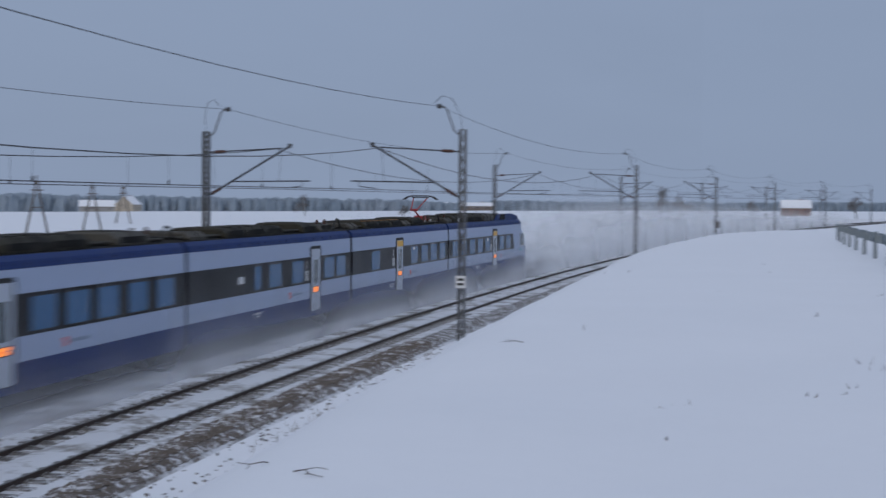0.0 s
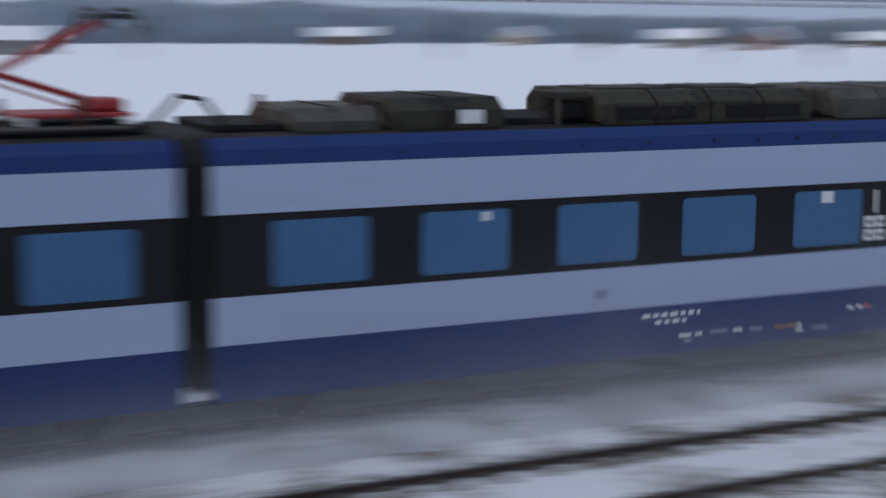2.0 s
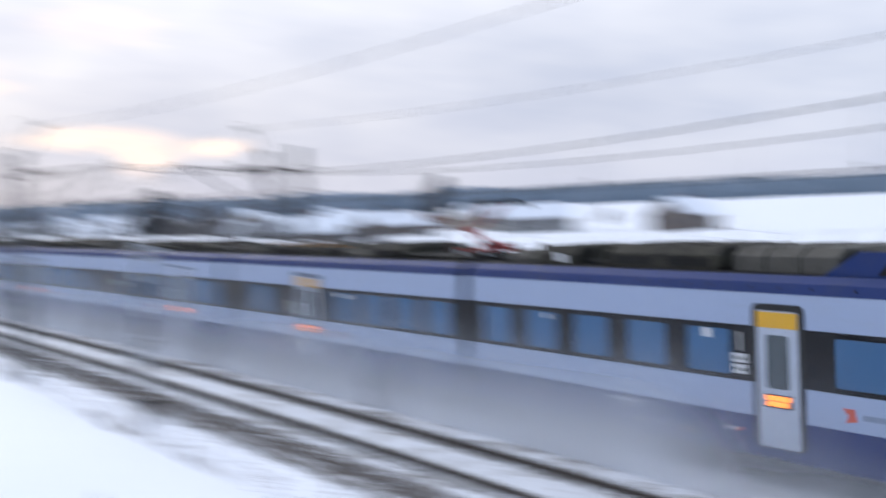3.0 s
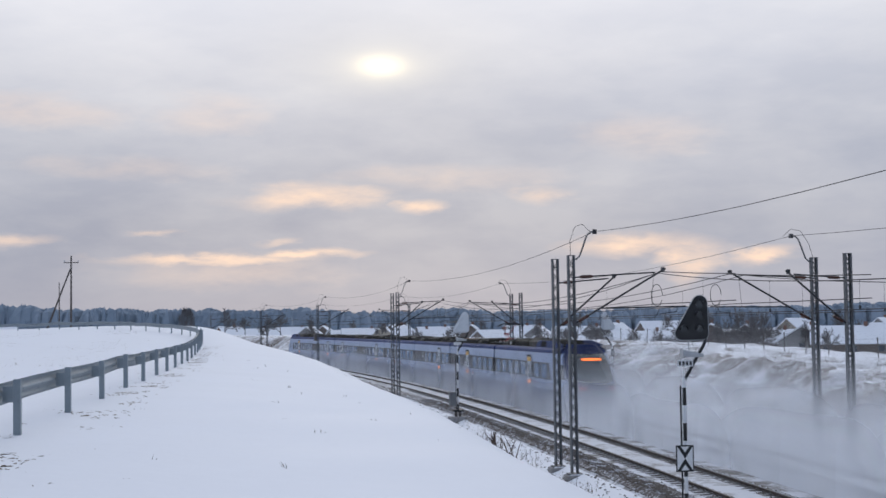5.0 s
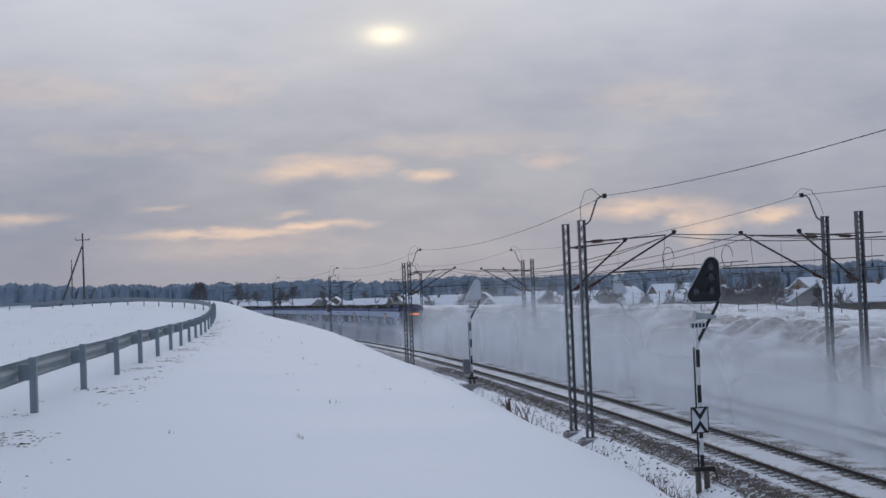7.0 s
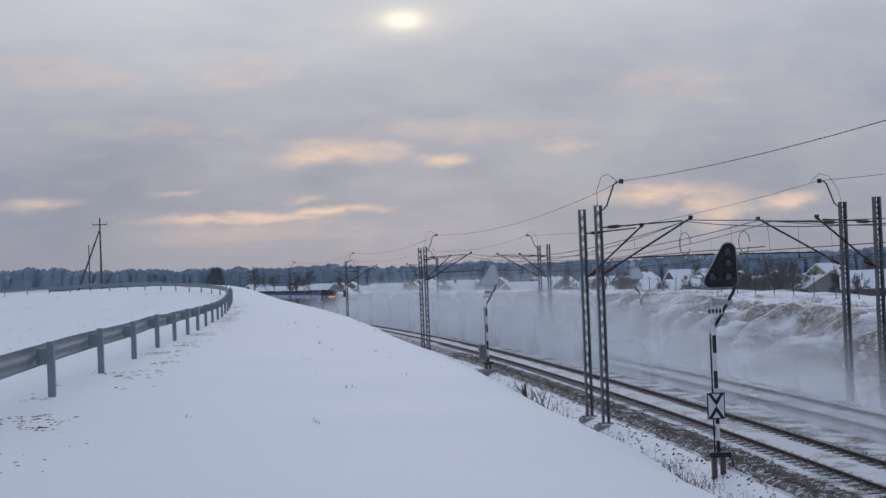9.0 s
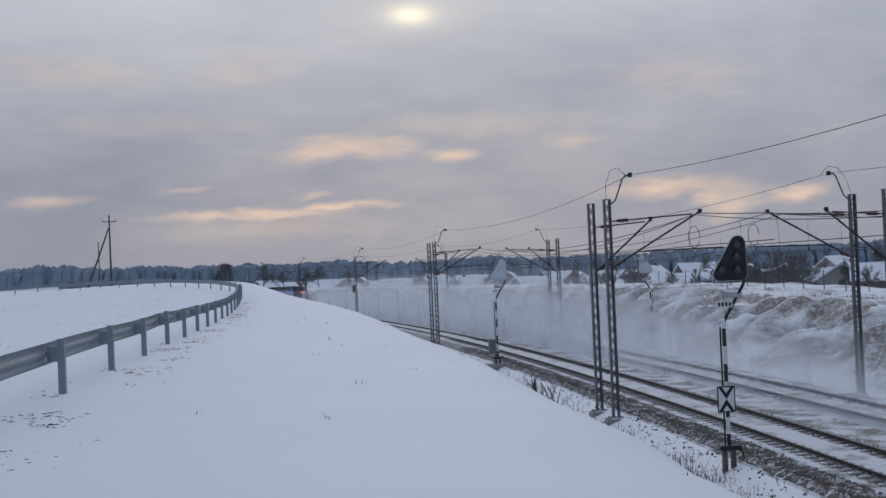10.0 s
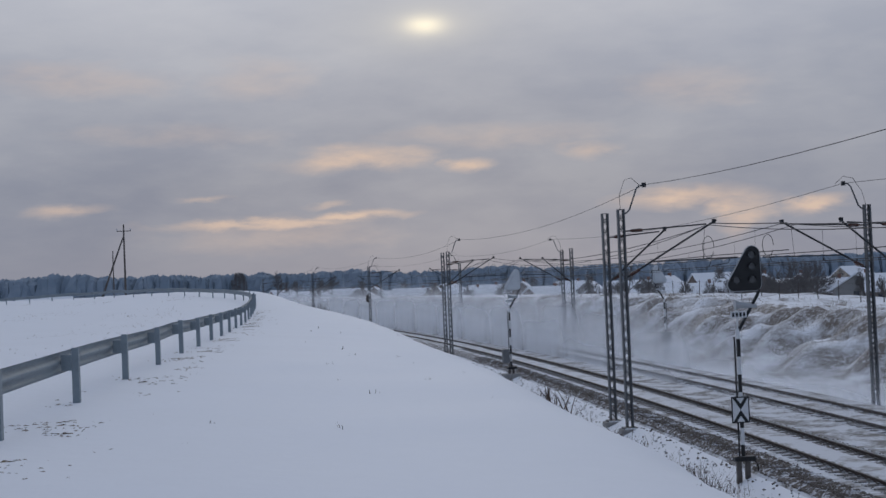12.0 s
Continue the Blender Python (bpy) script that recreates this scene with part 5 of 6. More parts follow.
def build_village():
    rows = [(-19.0, 172, 75, 10, 8, 2.7, 2.4, 0), (-16.6, 205, 85, 9, 8, 2.7, 2.8, 2), (-14.0, 212, 60, 11, 7, 2.6, 2.2, 0), (-11.4, 230, 70, 9, 8, 3.0, 3.0, 1), (-9.0, 255, 40, 11, 7, 2.2, 1.5, 3),
            (-7.6, 300, 30, 11, 8, 3.0, 2.8, 1), (-5.6, 295, 85, 9, 8, 3.0, 3.2, 3), (-4.2, 330, 10, 12, 8, 3.0, 2.6, 0), (-2.6, 335, 60, 10, 8, 3.2, 3.2, 3), (-1.2, 335, 4, 13, 8, 3.0, 2.4, 0),
            (0.4, 420, 80, 10, 8, 3.0, 3.2, 3), (1.6, 450, 15, 16, 9, 3.0, 3.0, 1), (3.0, 520, 0, 15, 9, 3.0, 2.6, 3), (4.2, 500, 40, 10, 8, 3.2, 3.4, 2), (-22.5, 210, 20, 13, 8, 2.8, 2.6, 1), (-26, 240, 80, 10, 8, 3.0, 3.0, 2),
            (-30, 200, 10, 15, 8, 3.0, 2.6, 0), (-36, 260, 60, 11, 8, 3.0, 2.8, 3), (-89.5, 225, 5, 14, 8, 3.0, 2.6, 2), (-93.5, 240, 85, 9, 8, 3.0, 3.0, 1), (-99, 280, 10, 14, 8, 2.8, 2.2, 0), (-112, 460, 0, 18, 8, 2.8, 2.4, 3),
            (-119, 480, 70, 10, 8, 3.0, 3.0, 1), (-125.5, 430, 0, 15, 8, 2.8, 2.4, 0), (-128.8, 400, 80, 9, 8, 3.0, 3.0, 2), (-133, 500, 10, 16, 8, 2.8, 2.4, 3), (-155.8, 1000, 0, 24, 12, 4.0, 4.0, 0), (-157.0, 930, 70, 16, 12, 5.0, 5.0, 1),
            (-183.7, 620, 5, 12, 9, 3.6, 3.0, 2), (-171, 900, 0, 20, 9, 3.0, 2.0, 3), (13.5, 900, 0, 34, 12, 4.5, 4, 0), (15.5, 1000, 10, 26, 12, 4.5, 4, 1)]
    rows += [(-20.6, 168, 3, 13, 8, 2.4, 2.6, 3), (-17.6, 178, 2, 12, 8, 2.3, 2.2, 0), (-15.2, 186, 88, 9, 9, 2.6, 3.2, 3), (-12.6, 198, 4, 13, 8, 2.2, 2.0, 0), (-10.2, 226, 10, 15, 8, 2.6, 2.8, 3), (-8.3, 262, 80, 9, 8, 2.8, 3.0, 0),
             (-6.6, 270, 35, 11, 8, 2.5, 2.2, 3), (-3.4, 300, 12, 13, 8, 2.6, 2.6, 0), (-2.0, 310, 85, 9, 8, 2.8, 3.0, 1), (-0.4, 350, 30, 11, 8, 2.6, 2.4, 3), (1.0, 380, 75, 10, 8, 3.0, 3.0, 0), (2.4, 430, 40, 12, 9, 2.8, 2.6, 1),
             (-18.6, 240, 60, 11, 8, 3.2, 3.2, 1), (-13.2, 262, 30, 12, 8, 3.2, 3.2, 3), (-21.8, 250, 75, 10, 8, 3.2, 3.2, 0), (-24.2, 205, 30, 12, 8, 2.6, 2.4, 3), (-28, 232, 30, 12, 8, 3.0, 3.0, 1)]
    words = ["grey plastered house with a snow-covered roof", "cream plastered house with a snow-covered roof", "red brick house with a snow-covered roof", "brown timber house with a snow-covered roof"]
    for yaw, dist, turn, w, d, h, rh, k in rows:
        far = 1.45 if -32 < yaw < -7.2 else 1.25 if -7.2 <= yaw < 3 else 1.0
        house(words[k], yaw, dist * far, turn, w, d, h, rh, WALLS[k])
    # a fence of posts and wire mesh along the top of the far bank
    f = thing("bank_fence", "wire fence on thin posts along the top of the far bank", "fence")
    pb = None
    pts = []
    for i in range(44):
        s = 20 + 3.2 * i
        lat = 24.5 + 2.5 * math.sin(s * 0.03)
        x, y = track(s, lat)
        z = ground_z(s, lat)
        if pb is None:
            pb = part("fence_post", tube(bmesh.new(), [(0, 0, -0.4), (0, 0, 1.35)], 0.035, 6), M_POLE, f)
            o = pb
        else:
            o = new("fence_post", pb.data)
            o.parent = f
        o.matrix_basis = pose(x, y, z, 2 * math.sin(i * 1.7), 2 * math.cos(i * 2.3), 0)
        pts.append((x, y, z))
    for h in (0.4, 0.8, 1.25):
        part("fence_wire", tube(bmesh.new(), [(x, y, z + h) for x, y, z in pts], 0.005, 4), M_WIRE, f)


build_village()


def bare_tree(height, seed, label):
    e = thing("bare_tree", label, "tree", "bare village trees")
    rnd = random.Random(seed)
    trunk, twigs = bmesh.new(), bmesh.new()

    def grow(p, d, length, r, level):
        q = p + d * length
        midp = p + d * length * 0.5 + Vector((rnd.uniform(-1, 1), rnd.uniform(-1, 1), 0)) * length * 0.06
        tube(trunk if level < 2 else twigs, [p, midp, q], [r, r * 0.85, r * 0.65], 5 if level < 2 else 3)
        if level >= 5:
            return
        for _ in range(2 if level == 0 else 3):
            a = d.to_track_quat("Z", "Y") @ Vector((rnd.uniform(-1, 1), rnd.uniform(-1, 1), rnd.uniform(0.7, 1.5))).normalized()
            grow(p + (q - p) * rnd.uniform(0.55, 1.0), a, length * rnd.uniform(0.58, 0.8), r * 0.66, level + 1)
        grow(q, (d + Vector((rnd.uniform(-0.2, 0.2), rnd.uniform(-0.2, 0.2), 0.1))).normalized(), length * 0.75, r * 0.7, level + 1)

    grow(Vector((0, 0, -0.3)), Vector((0, 0, 1)), height * 0.28, height * 0.022, 0)
    part("trunk", trunk, M_BARK, e)
    part("crown", twigs, M_BARK, e)
    return e


def build_trees():
    a = bare_tree(9.5, 3, "bare leafless tree among the snowy houses")
    b = bare_tree(7.5, 8, "bare leafless tree beside a snowy field")
    c = bare_tree(6.0, 21, "small bare tree on snowy ground")
    spots = [(a, -16.8, 185), (b, -15.6, 180), (a, -15.2, 215), (b, -18.0, 200), (c, -13.0, 180), (b, -10.4, 210), (a, -8.2, 250), (a, -5.0, 300), (b, -3.4, 270), (a, 0.9, 290), (b, 2.2, 270), (a, 2.7, 310), (c, 3.6, 280), (a, 4.4, 300),
             (b, -21, 190), (a, -24, 220), (b, -28, 190), (c, -33, 180), (a, -86, 210), (b, -91, 200), (c, -96, 190), (a, -104, 260), (a, -116, 260), (b, -122, 240), (a, -127.0, 250), (a, -131, 240), (b, -135, 280), (b, -144, 300),
             (a, -178.4, 330), (b, -179.2, 350), (c, -182, 380), (b, -186, 400), (a, -164, 500), (c, -168, 420), (b, -4.8, 240), (b, -14.4, 170), (a, -14.9, 176), (b, -16.1, 172), (a, -17.2, 190), (b, -19.0, 180), (a, -20.2, 200), (a, -11.0, 225), (b, -9.4, 235), (b, -7.0, 260), (a, -13.4, 230), (a, -6.0, 275), (b, -2.2, 300), (a, -0.8, 330), (c, -12.0, 200), (c, -1.9, 235), (c, -19.8, 165), (a, -16.3, 150), (b, -17.0, 140), (b, -15.7, 145), (b, -16.7, 160), (a, -9.8, 190), (b, -10.4, 180), (b, -14.2, 150)]
    used = set()
    for i, (t, yaw, dist) in enumerate(spots):
        x, y = polar(yaw, dist * (1.35 if yaw > -34 else 1.0))
        m = pose(x, y, at_ground(x, y), 0, 0, i * 57)
        if t in used:
            copy_thing(t, m)
        else:
            t.matrix_world = m
            used.add(t)
    # a dense oval tree by the bend of the road
    e = thing("oval_tree", "dense oval leafless tree by the bend of the road", "tree")
    rnd = random.Random(2)
    verts, faces = [], []
    for i in range(1500):
        h = rnd.random()
        r = 1.4 * math.sin(math.pi * (0.12 + 0.82 * h)) ** 0.6 * rnd.uniform(0.2, 1.05) ** 0.5
        an = rnd.uniform(0, 6.28)
        p = Vector((r * math.cos(an), r * math.sin(an), 1.2 + 4.4 * h))
        d = (Vector((math.cos(an), math.sin(an), 0)) * rnd.uniform(0.1, 0.5) + Vector((rnd.uniform(-0.3, 0.3), rnd.uniform(-0.3, 0.3), 1))).normalized() * rnd.uniform(0.35, 0.8)
        w = Vector((rnd.uniform(-1, 1), rnd.uniform(-1, 1), 0)).normalized() * 0.045
        k = len(verts)
        verts += [p - w, p + w, p + d]
        faces.append((k, k + 1, k + 2))
    raw("crown", verts, faces, M_TWIGS, e)
    part("trunk", tube(bmesh.new(), [(0, 0, -0.3), (0, 0, 4.6)], [0.16, 0.03], 6), M_BARK, e)
    x, y = polar(5.92, 250)
    e.matrix_world = pose(x, y, at_ground(x, y) - 0.2)
    # bushes by the tracks and the crossing house rows
    rows = [(-3.0, 290), (-6.5, 250), (-9.5, 215), (1.0, 360), (3.0, 400), (2.0, 390), (-0.5, 330), (-13.5, 165), (-17.5, 160), (-20.5, 150), (-83, 60), (-79, 70), (-66, 55), (-62, 60), (-55, 62), (-140, 190), (-150, 230), (-172, 190), (-176, 240), (-179, 300), (-182, 320), (-169, 170)]
    rows += [(-23.5 + 0.78 * k + 0.3 * math.sin(k * 2.3), 240 + 5.5 * k + 25 * math.sin(k * 1.9)) for k in range(32)]
    for i, (yaw, dist) in enumerate(rows):
        x, y = polar(yaw, dist)
        rnd = random.Random(i)
        verts, faces = [], []
        for _ in range(420):
            an, tall = rnd.uniform(0, 6.28), 1.0 if i < 22 else 2.1
            r = rnd.uniform(0, 3.2) * (0.5 + 0.5 * math.sin(an * 2 + i))
            p = Vector((r * math.cos(an), r * math.sin(an) * 1.8, -0.1))
            d = Vector((rnd.uniform(-0.35, 0.35), rnd.uniform(-0.35, 0.35), 1)) * rnd.uniform(0.5, 1.6) * tall
            k = len(verts)
            verts += [p - Vector((0.03, 0, 0)), p + Vector((0.03, 0, 0)), p + d]
            faces.append((k, k + 1, k + 2))
        ob = raw("thicket", verts, faces, M_HEDGE)
        ob.matrix_world = pose(x, y, at_ground(x, y), 0, 0, yaw)
        tagged(ob, "brown leafless thicket on snowy ground", "thicket", kind="stuff")


build_trees()


def build_forest():
    """Far woods as ranks of irregular crowns."""
    rnd = np.random.RandomState(4)
    keys_y = [-205, -190, -170, -158, -140, -125, -110, -100, -90, -75, -60, -40, -25, -12, -4, 0, 6, 20, 35]
    keys_d = [1500, 1450, 1350, 1300, 1200, 950, 520, 480, 560, 760, 820, 900, 1000, 900, 800, 780, 1350, 1500, 1500]
    keys_h = [11, 11, 12, 16, 19, 19, 16, 15, 14, 12, 12, 13, 15, 14.8, 15.5, 16, 24, 33, 35]
    verts, faces, n = [], [], 0
    # a crown: a tapering stack of three uneven rings closed to a tip
    sides = 5
    ring = np.array([(math.cos(6.2832 * k / sides), math.sin(6.2832 * k / sides)) for k in range(sides)])
    tris = []
    for a in range(2):
        for k in range(sides):
            p, q = a * sides + k, a * sides + (k + 1) % sides
            tris += [(p, q, q + sides), (p, q + sides, p + sides)]
    tris += [(2 * sides + k, 2 * sides + (k + 1) % sides, 3 * sides) for k in range(sides)]
    tris = np.array(tris)
    for i in range(30000):
        yaw = rnd.uniform(-205, 35)
        dd = np.interp(yaw, keys_y, keys_d) * rnd.uniform(0.99, 1.14)
        x, y = polar(yaw, dd)
        h = np.interp(yaw, keys_y, keys_h) * rnd.uniform(0.78, 1.04) * (1 + 0.16 * noise.noise(Vector((yaw * 0.35, 5, 0))) + 0.08 * noise.noise(Vector((yaw * 2.1, 9, 0))))
        w = h * rnd.uniform(0.16, 0.30)
        z = at_ground(x, y)
        pine = rnd.rand() < 0.45
        levels = ((0.0, 0.8), (0.35, 1.0), (0.75, 0.45)) if pine else ((0.0, 0.85), (0.45, 1.0), (0.86, 0.75))
        v = np.concatenate([np.c_[ring * w * r * (1 + 0.22 * rnd.randn(sides, 1)).clip(0.5, 1.5), h * f + 0.05 * h * rnd.randn(sides)] for f, r in levels] + [np.array([(0.0, 0.0, h)])]) + [x, y, z - 0.6]
        verts.append(v)
        faces.append(tris + n)
        n += len(v)
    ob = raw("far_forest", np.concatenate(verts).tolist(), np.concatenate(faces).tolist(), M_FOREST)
    tagged(ob, "far belt of forest with distance haze painted into its blue-grey", "forest", kind="stuff")


build_forest()


def utility_pole(label, yaw, dist, height, kind, turn=0.0, lean=0):
    x, y = polar(yaw, dist)
    e = thing("utility_pole", label, "utility pole", "utility poles", pose(x, y, at_ground(x, y), 0, 0, yaw + turn))
    if kind == "brace":
        part("pole", tube(bmesh.new(), [(0, 0, -0.5), (0, 0, height)], [0.16, 0.10], 8), M_POLE, e)
        part("brace", tube(bmesh.new(), [(-3.4, 0, -0.5), (-0.1, 0, height * 0.82)], [0.15, 0.10], 8), M_POLE, e)
        for z, w in ((height * 0.90, 1.0), ):
            part("crossarm", box(bmesh.new(), -w, w, -0.06, 0.06, z, z + 0.12), M_POLE, e)
            for k in (-0.95, 0.95):
                part("insulator", tube(bmesh.new(), [(k, 0, z + 0.12), (k, 0, z + 0.42)], 0.06, 6), M_GREY, e)
    else:
        for k in (1, -1):
            part("leg", tube(bmesh.new(), [(k * 1.9, 0, -0.6), (k * 0.35, 0, height * 0.72), (k * 0.25, 0, height * 0.9)], [0.2, 0.15, 0.12], 8), M_POLE, e)
        part("crossbar", box(bmesh.new(), -1.0, 1.0, -0.08, 0.08, height * 0.45, height * 0.45 + 0.16), M_POLE, e)
        part("crossarm", box(bmesh.new(), -0.95, 0.95, -0.08, 0.08, height * 0.74, height * 0.74 + 0.2), M_POLE, e)
        part("top_arm", box(bmesh.new(), -0.6, 0.6, -0.08, 0.08, height * 0.88, height * 0.88 + 0.16), M_POLE, e)
        part("peak", tube(bmesh.new(), [(0, 0, height * 0.85), (0, 0, height)], 0.1, 6), M_POLE, e)
    return e


def build_poles():
    utility_pole("wooden utility pole with a slanting brace on the snowy field", 10.4, 207, 10.2, "brace")
    utility_pole("wooden utility pole with a slanting brace on the snowy field", 10.85, 320, 10.0, "brace", 90)
    for yaw, dist in ((-153.5, 238), (-155.6, 285), (-156.8, 345)):
        utility_pole("wooden A-frame power pole standing on the snowy plain", yaw, dist, 9.6, "frame", 10)
    utility_pole("wooden power pole standing on the snowy plain", -136.5, 260, 9.0, "frame", 60)


build_poles()


# ---- sleepers, stones, weeds ----
def build_sleepers():
    def one():
        bm = bmesh.new()
        box(bm, -0.13, 0.13, -1.30, -0.62, -0.16, -0.095, 0.015)
        box(bm, -0.13, 0.13, 0.62, 1.30, -0.16, -0.095, 0.015)
        box(bm, -0.10, 0.10, -0.62, 0.62, -0.16, -0.115)
        for y in (-RAIL_HALF - 0.11, -RAIL_HALF + 0.11, RAIL_HALF - 0.11, RAIL_HALF + 0.11):
            box(bm, -0.05, 0.05, y - 0.03, y + 0.03, -0.095, -0.055)
        return bm

    t = tagged(new("sleeper_row"), "row of concrete sleepers half buried in snow", "sleepers", kind="structure")
    first = part("sleeper", one(), M_SLEEPER, t)
    ss = [-62 + 0.62 * i for i in range(285)]
    for i, s in enumerate(ss):
        o = first if i == 0 else new("sleeper", first.data)
        o.parent = t
        o.matrix_basis = track_pose(s, 0.0)
    bm = bmesh.new()
    for i in range(560):
        s = -100 + 0.62 * i
        m = track_pose(s, FAR_TRACK)
        for y0, y1 in ((-1.3, -0.6), (0.6, 1.3)):
            vs = [bm.verts.new(m @ Vector(p)) for p in ((-0.13, y0, -0.1), (0.13, y0, -0.1), (0.13, y1, -0.1), (-0.13, y1, -0.1), (-0.15, y0 - 0.02, -0.17), (0.15, y0 - 0.02, -0.17), (0.15, y1 + 0.02, -0.17), (-0.15, y1 + 0.02, -0.17))]
            for f in ((0, 1, 2, 3), (0, 4, 5, 1), (1, 5, 6, 2), (2, 6, 7, 3), (3, 7, 4, 0)):
                bm.faces.new([vs[k] for k in f])
    tagged(part("far_sleepers", bm, M_SLEEPER), "concrete sleeper ends of the far track in snow", "sleepers", kind="stuff")
    for lat in (0.0, FAR_TRACK):
        strip = sweep(bmesh.new(), [(-0.50, -0.13), (-0.36, -0.09), (0.0, -0.075), (0.36, -0.09), (0.50, -0.13)], -300, 330, 2, lat)
        tagged(part("snow_strip", strip, M_STRIP), "smooth strip of snow lying between the rails", "snow", kind="structure")


def build_stones():
    rnd = np.random.RandomState(9)
    oct_v = np.array([(1, 0, 0), (-1, 0, 0), (0, 1, 0), (0, -1, 0), (0, 0, 1), (0, 0, -1)], float)
    oct_f = np.array([(0, 2, 4), (2, 1, 4), (1, 3, 4), (3, 0, 4), (2, 0, 5), (1, 2, 5), (3, 1, 5), (0, 3, 5)])
    verts, faces, n = [], [], 0
    for i in range(36000):
        s = -50 + 150 * rnd.rand() ** 1.15
        if rnd.rand() < 0.82:
            lat = -1.62 - 0.95 * rnd.rand() if rnd.rand() < 0.87 else -rnd.uniform(1.5, 3.9)
        else:
            lat = rnd.choice((-1.15, 1.15, 0.62)) + 0.12 * rnd.randn()
        if lat < -4.3 or -1.5 < lat < -1.3:
            continue
        z = -0.14 if lat > -2.35 else max(-0.17 - 0.58 * (-lat - 2.35) / 0.95, ground_z(s, lat))
        r = rnd.uniform(0.02, 0.05)
        x, y = track(s, lat)
        v = oct_v * (1 + 0.35 * rnd.randn(6, 1)).clip(0.4, 1.6) * r * [1.2, 1.0, 0.75]
        a = rnd.rand() * 6.28
        c, sn = math.cos(a), math.sin(a)
        v = np.c_[v[:, 0] * c - v[:, 1] * sn, v[:, 0] * sn + v[:, 1] * c, v[:, 2]] + [x, y, z + r * 0.35]
        verts.append(v)
        faces.append(oct_f + n)
        n += 6
    ob = raw("ballast_stones", np.concatenate(verts).tolist(), np.concatenate(faces).tolist(), M_STONE)
    tagged(ob, "loose brown ballast stones powdered with snow", "ballast", kind="stuff")


def blades(name, label, spots, material, seed, kind="stuff", category="grass", wide=1.0):
    """Dry stalks: spots of (s, lat, reach, height, count)."""
    rnd = random.Random(seed)
    verts, faces = [], []
    for s, lat, reach, height, count in spots:
        for _ in range(count):
            ss, ll = s + rnd.gauss(0, reach), lat + rnd.gauss(0, reach)
            x, y = track(ss, ll)
            z = ground_z(ss, ll) - 0.03
            h = height * rnd.uniform(0.4, 1.1)
            lean = Vector((rnd.gauss(0, 0.28), rnd.gauss(0, 0.28), 1)) * h
            a = rnd.uniform(0, 6.28)
            w = Vector((math.cos(a), math.sin(a), 0)) * rnd.uniform(0.004, 0.010) * wide
            p = Vector((x, y, z))
            bend = Vector((rnd.gauss(0, 0.12), rnd.gauss(0, 0.12), 0)) * h
            k = len(verts)
            verts += [p - w, p + w, p + lean * 0.55 + w * 0.7, p + lean * 0.55 - w * 0.7, p + lean + bend]
            faces += [(k, k + 1, k + 2, k + 3), (k + 3, k + 2, k + 4)]
    ob = raw(name, verts, faces, material)
    return tagged(ob, label, category, kind=kind)


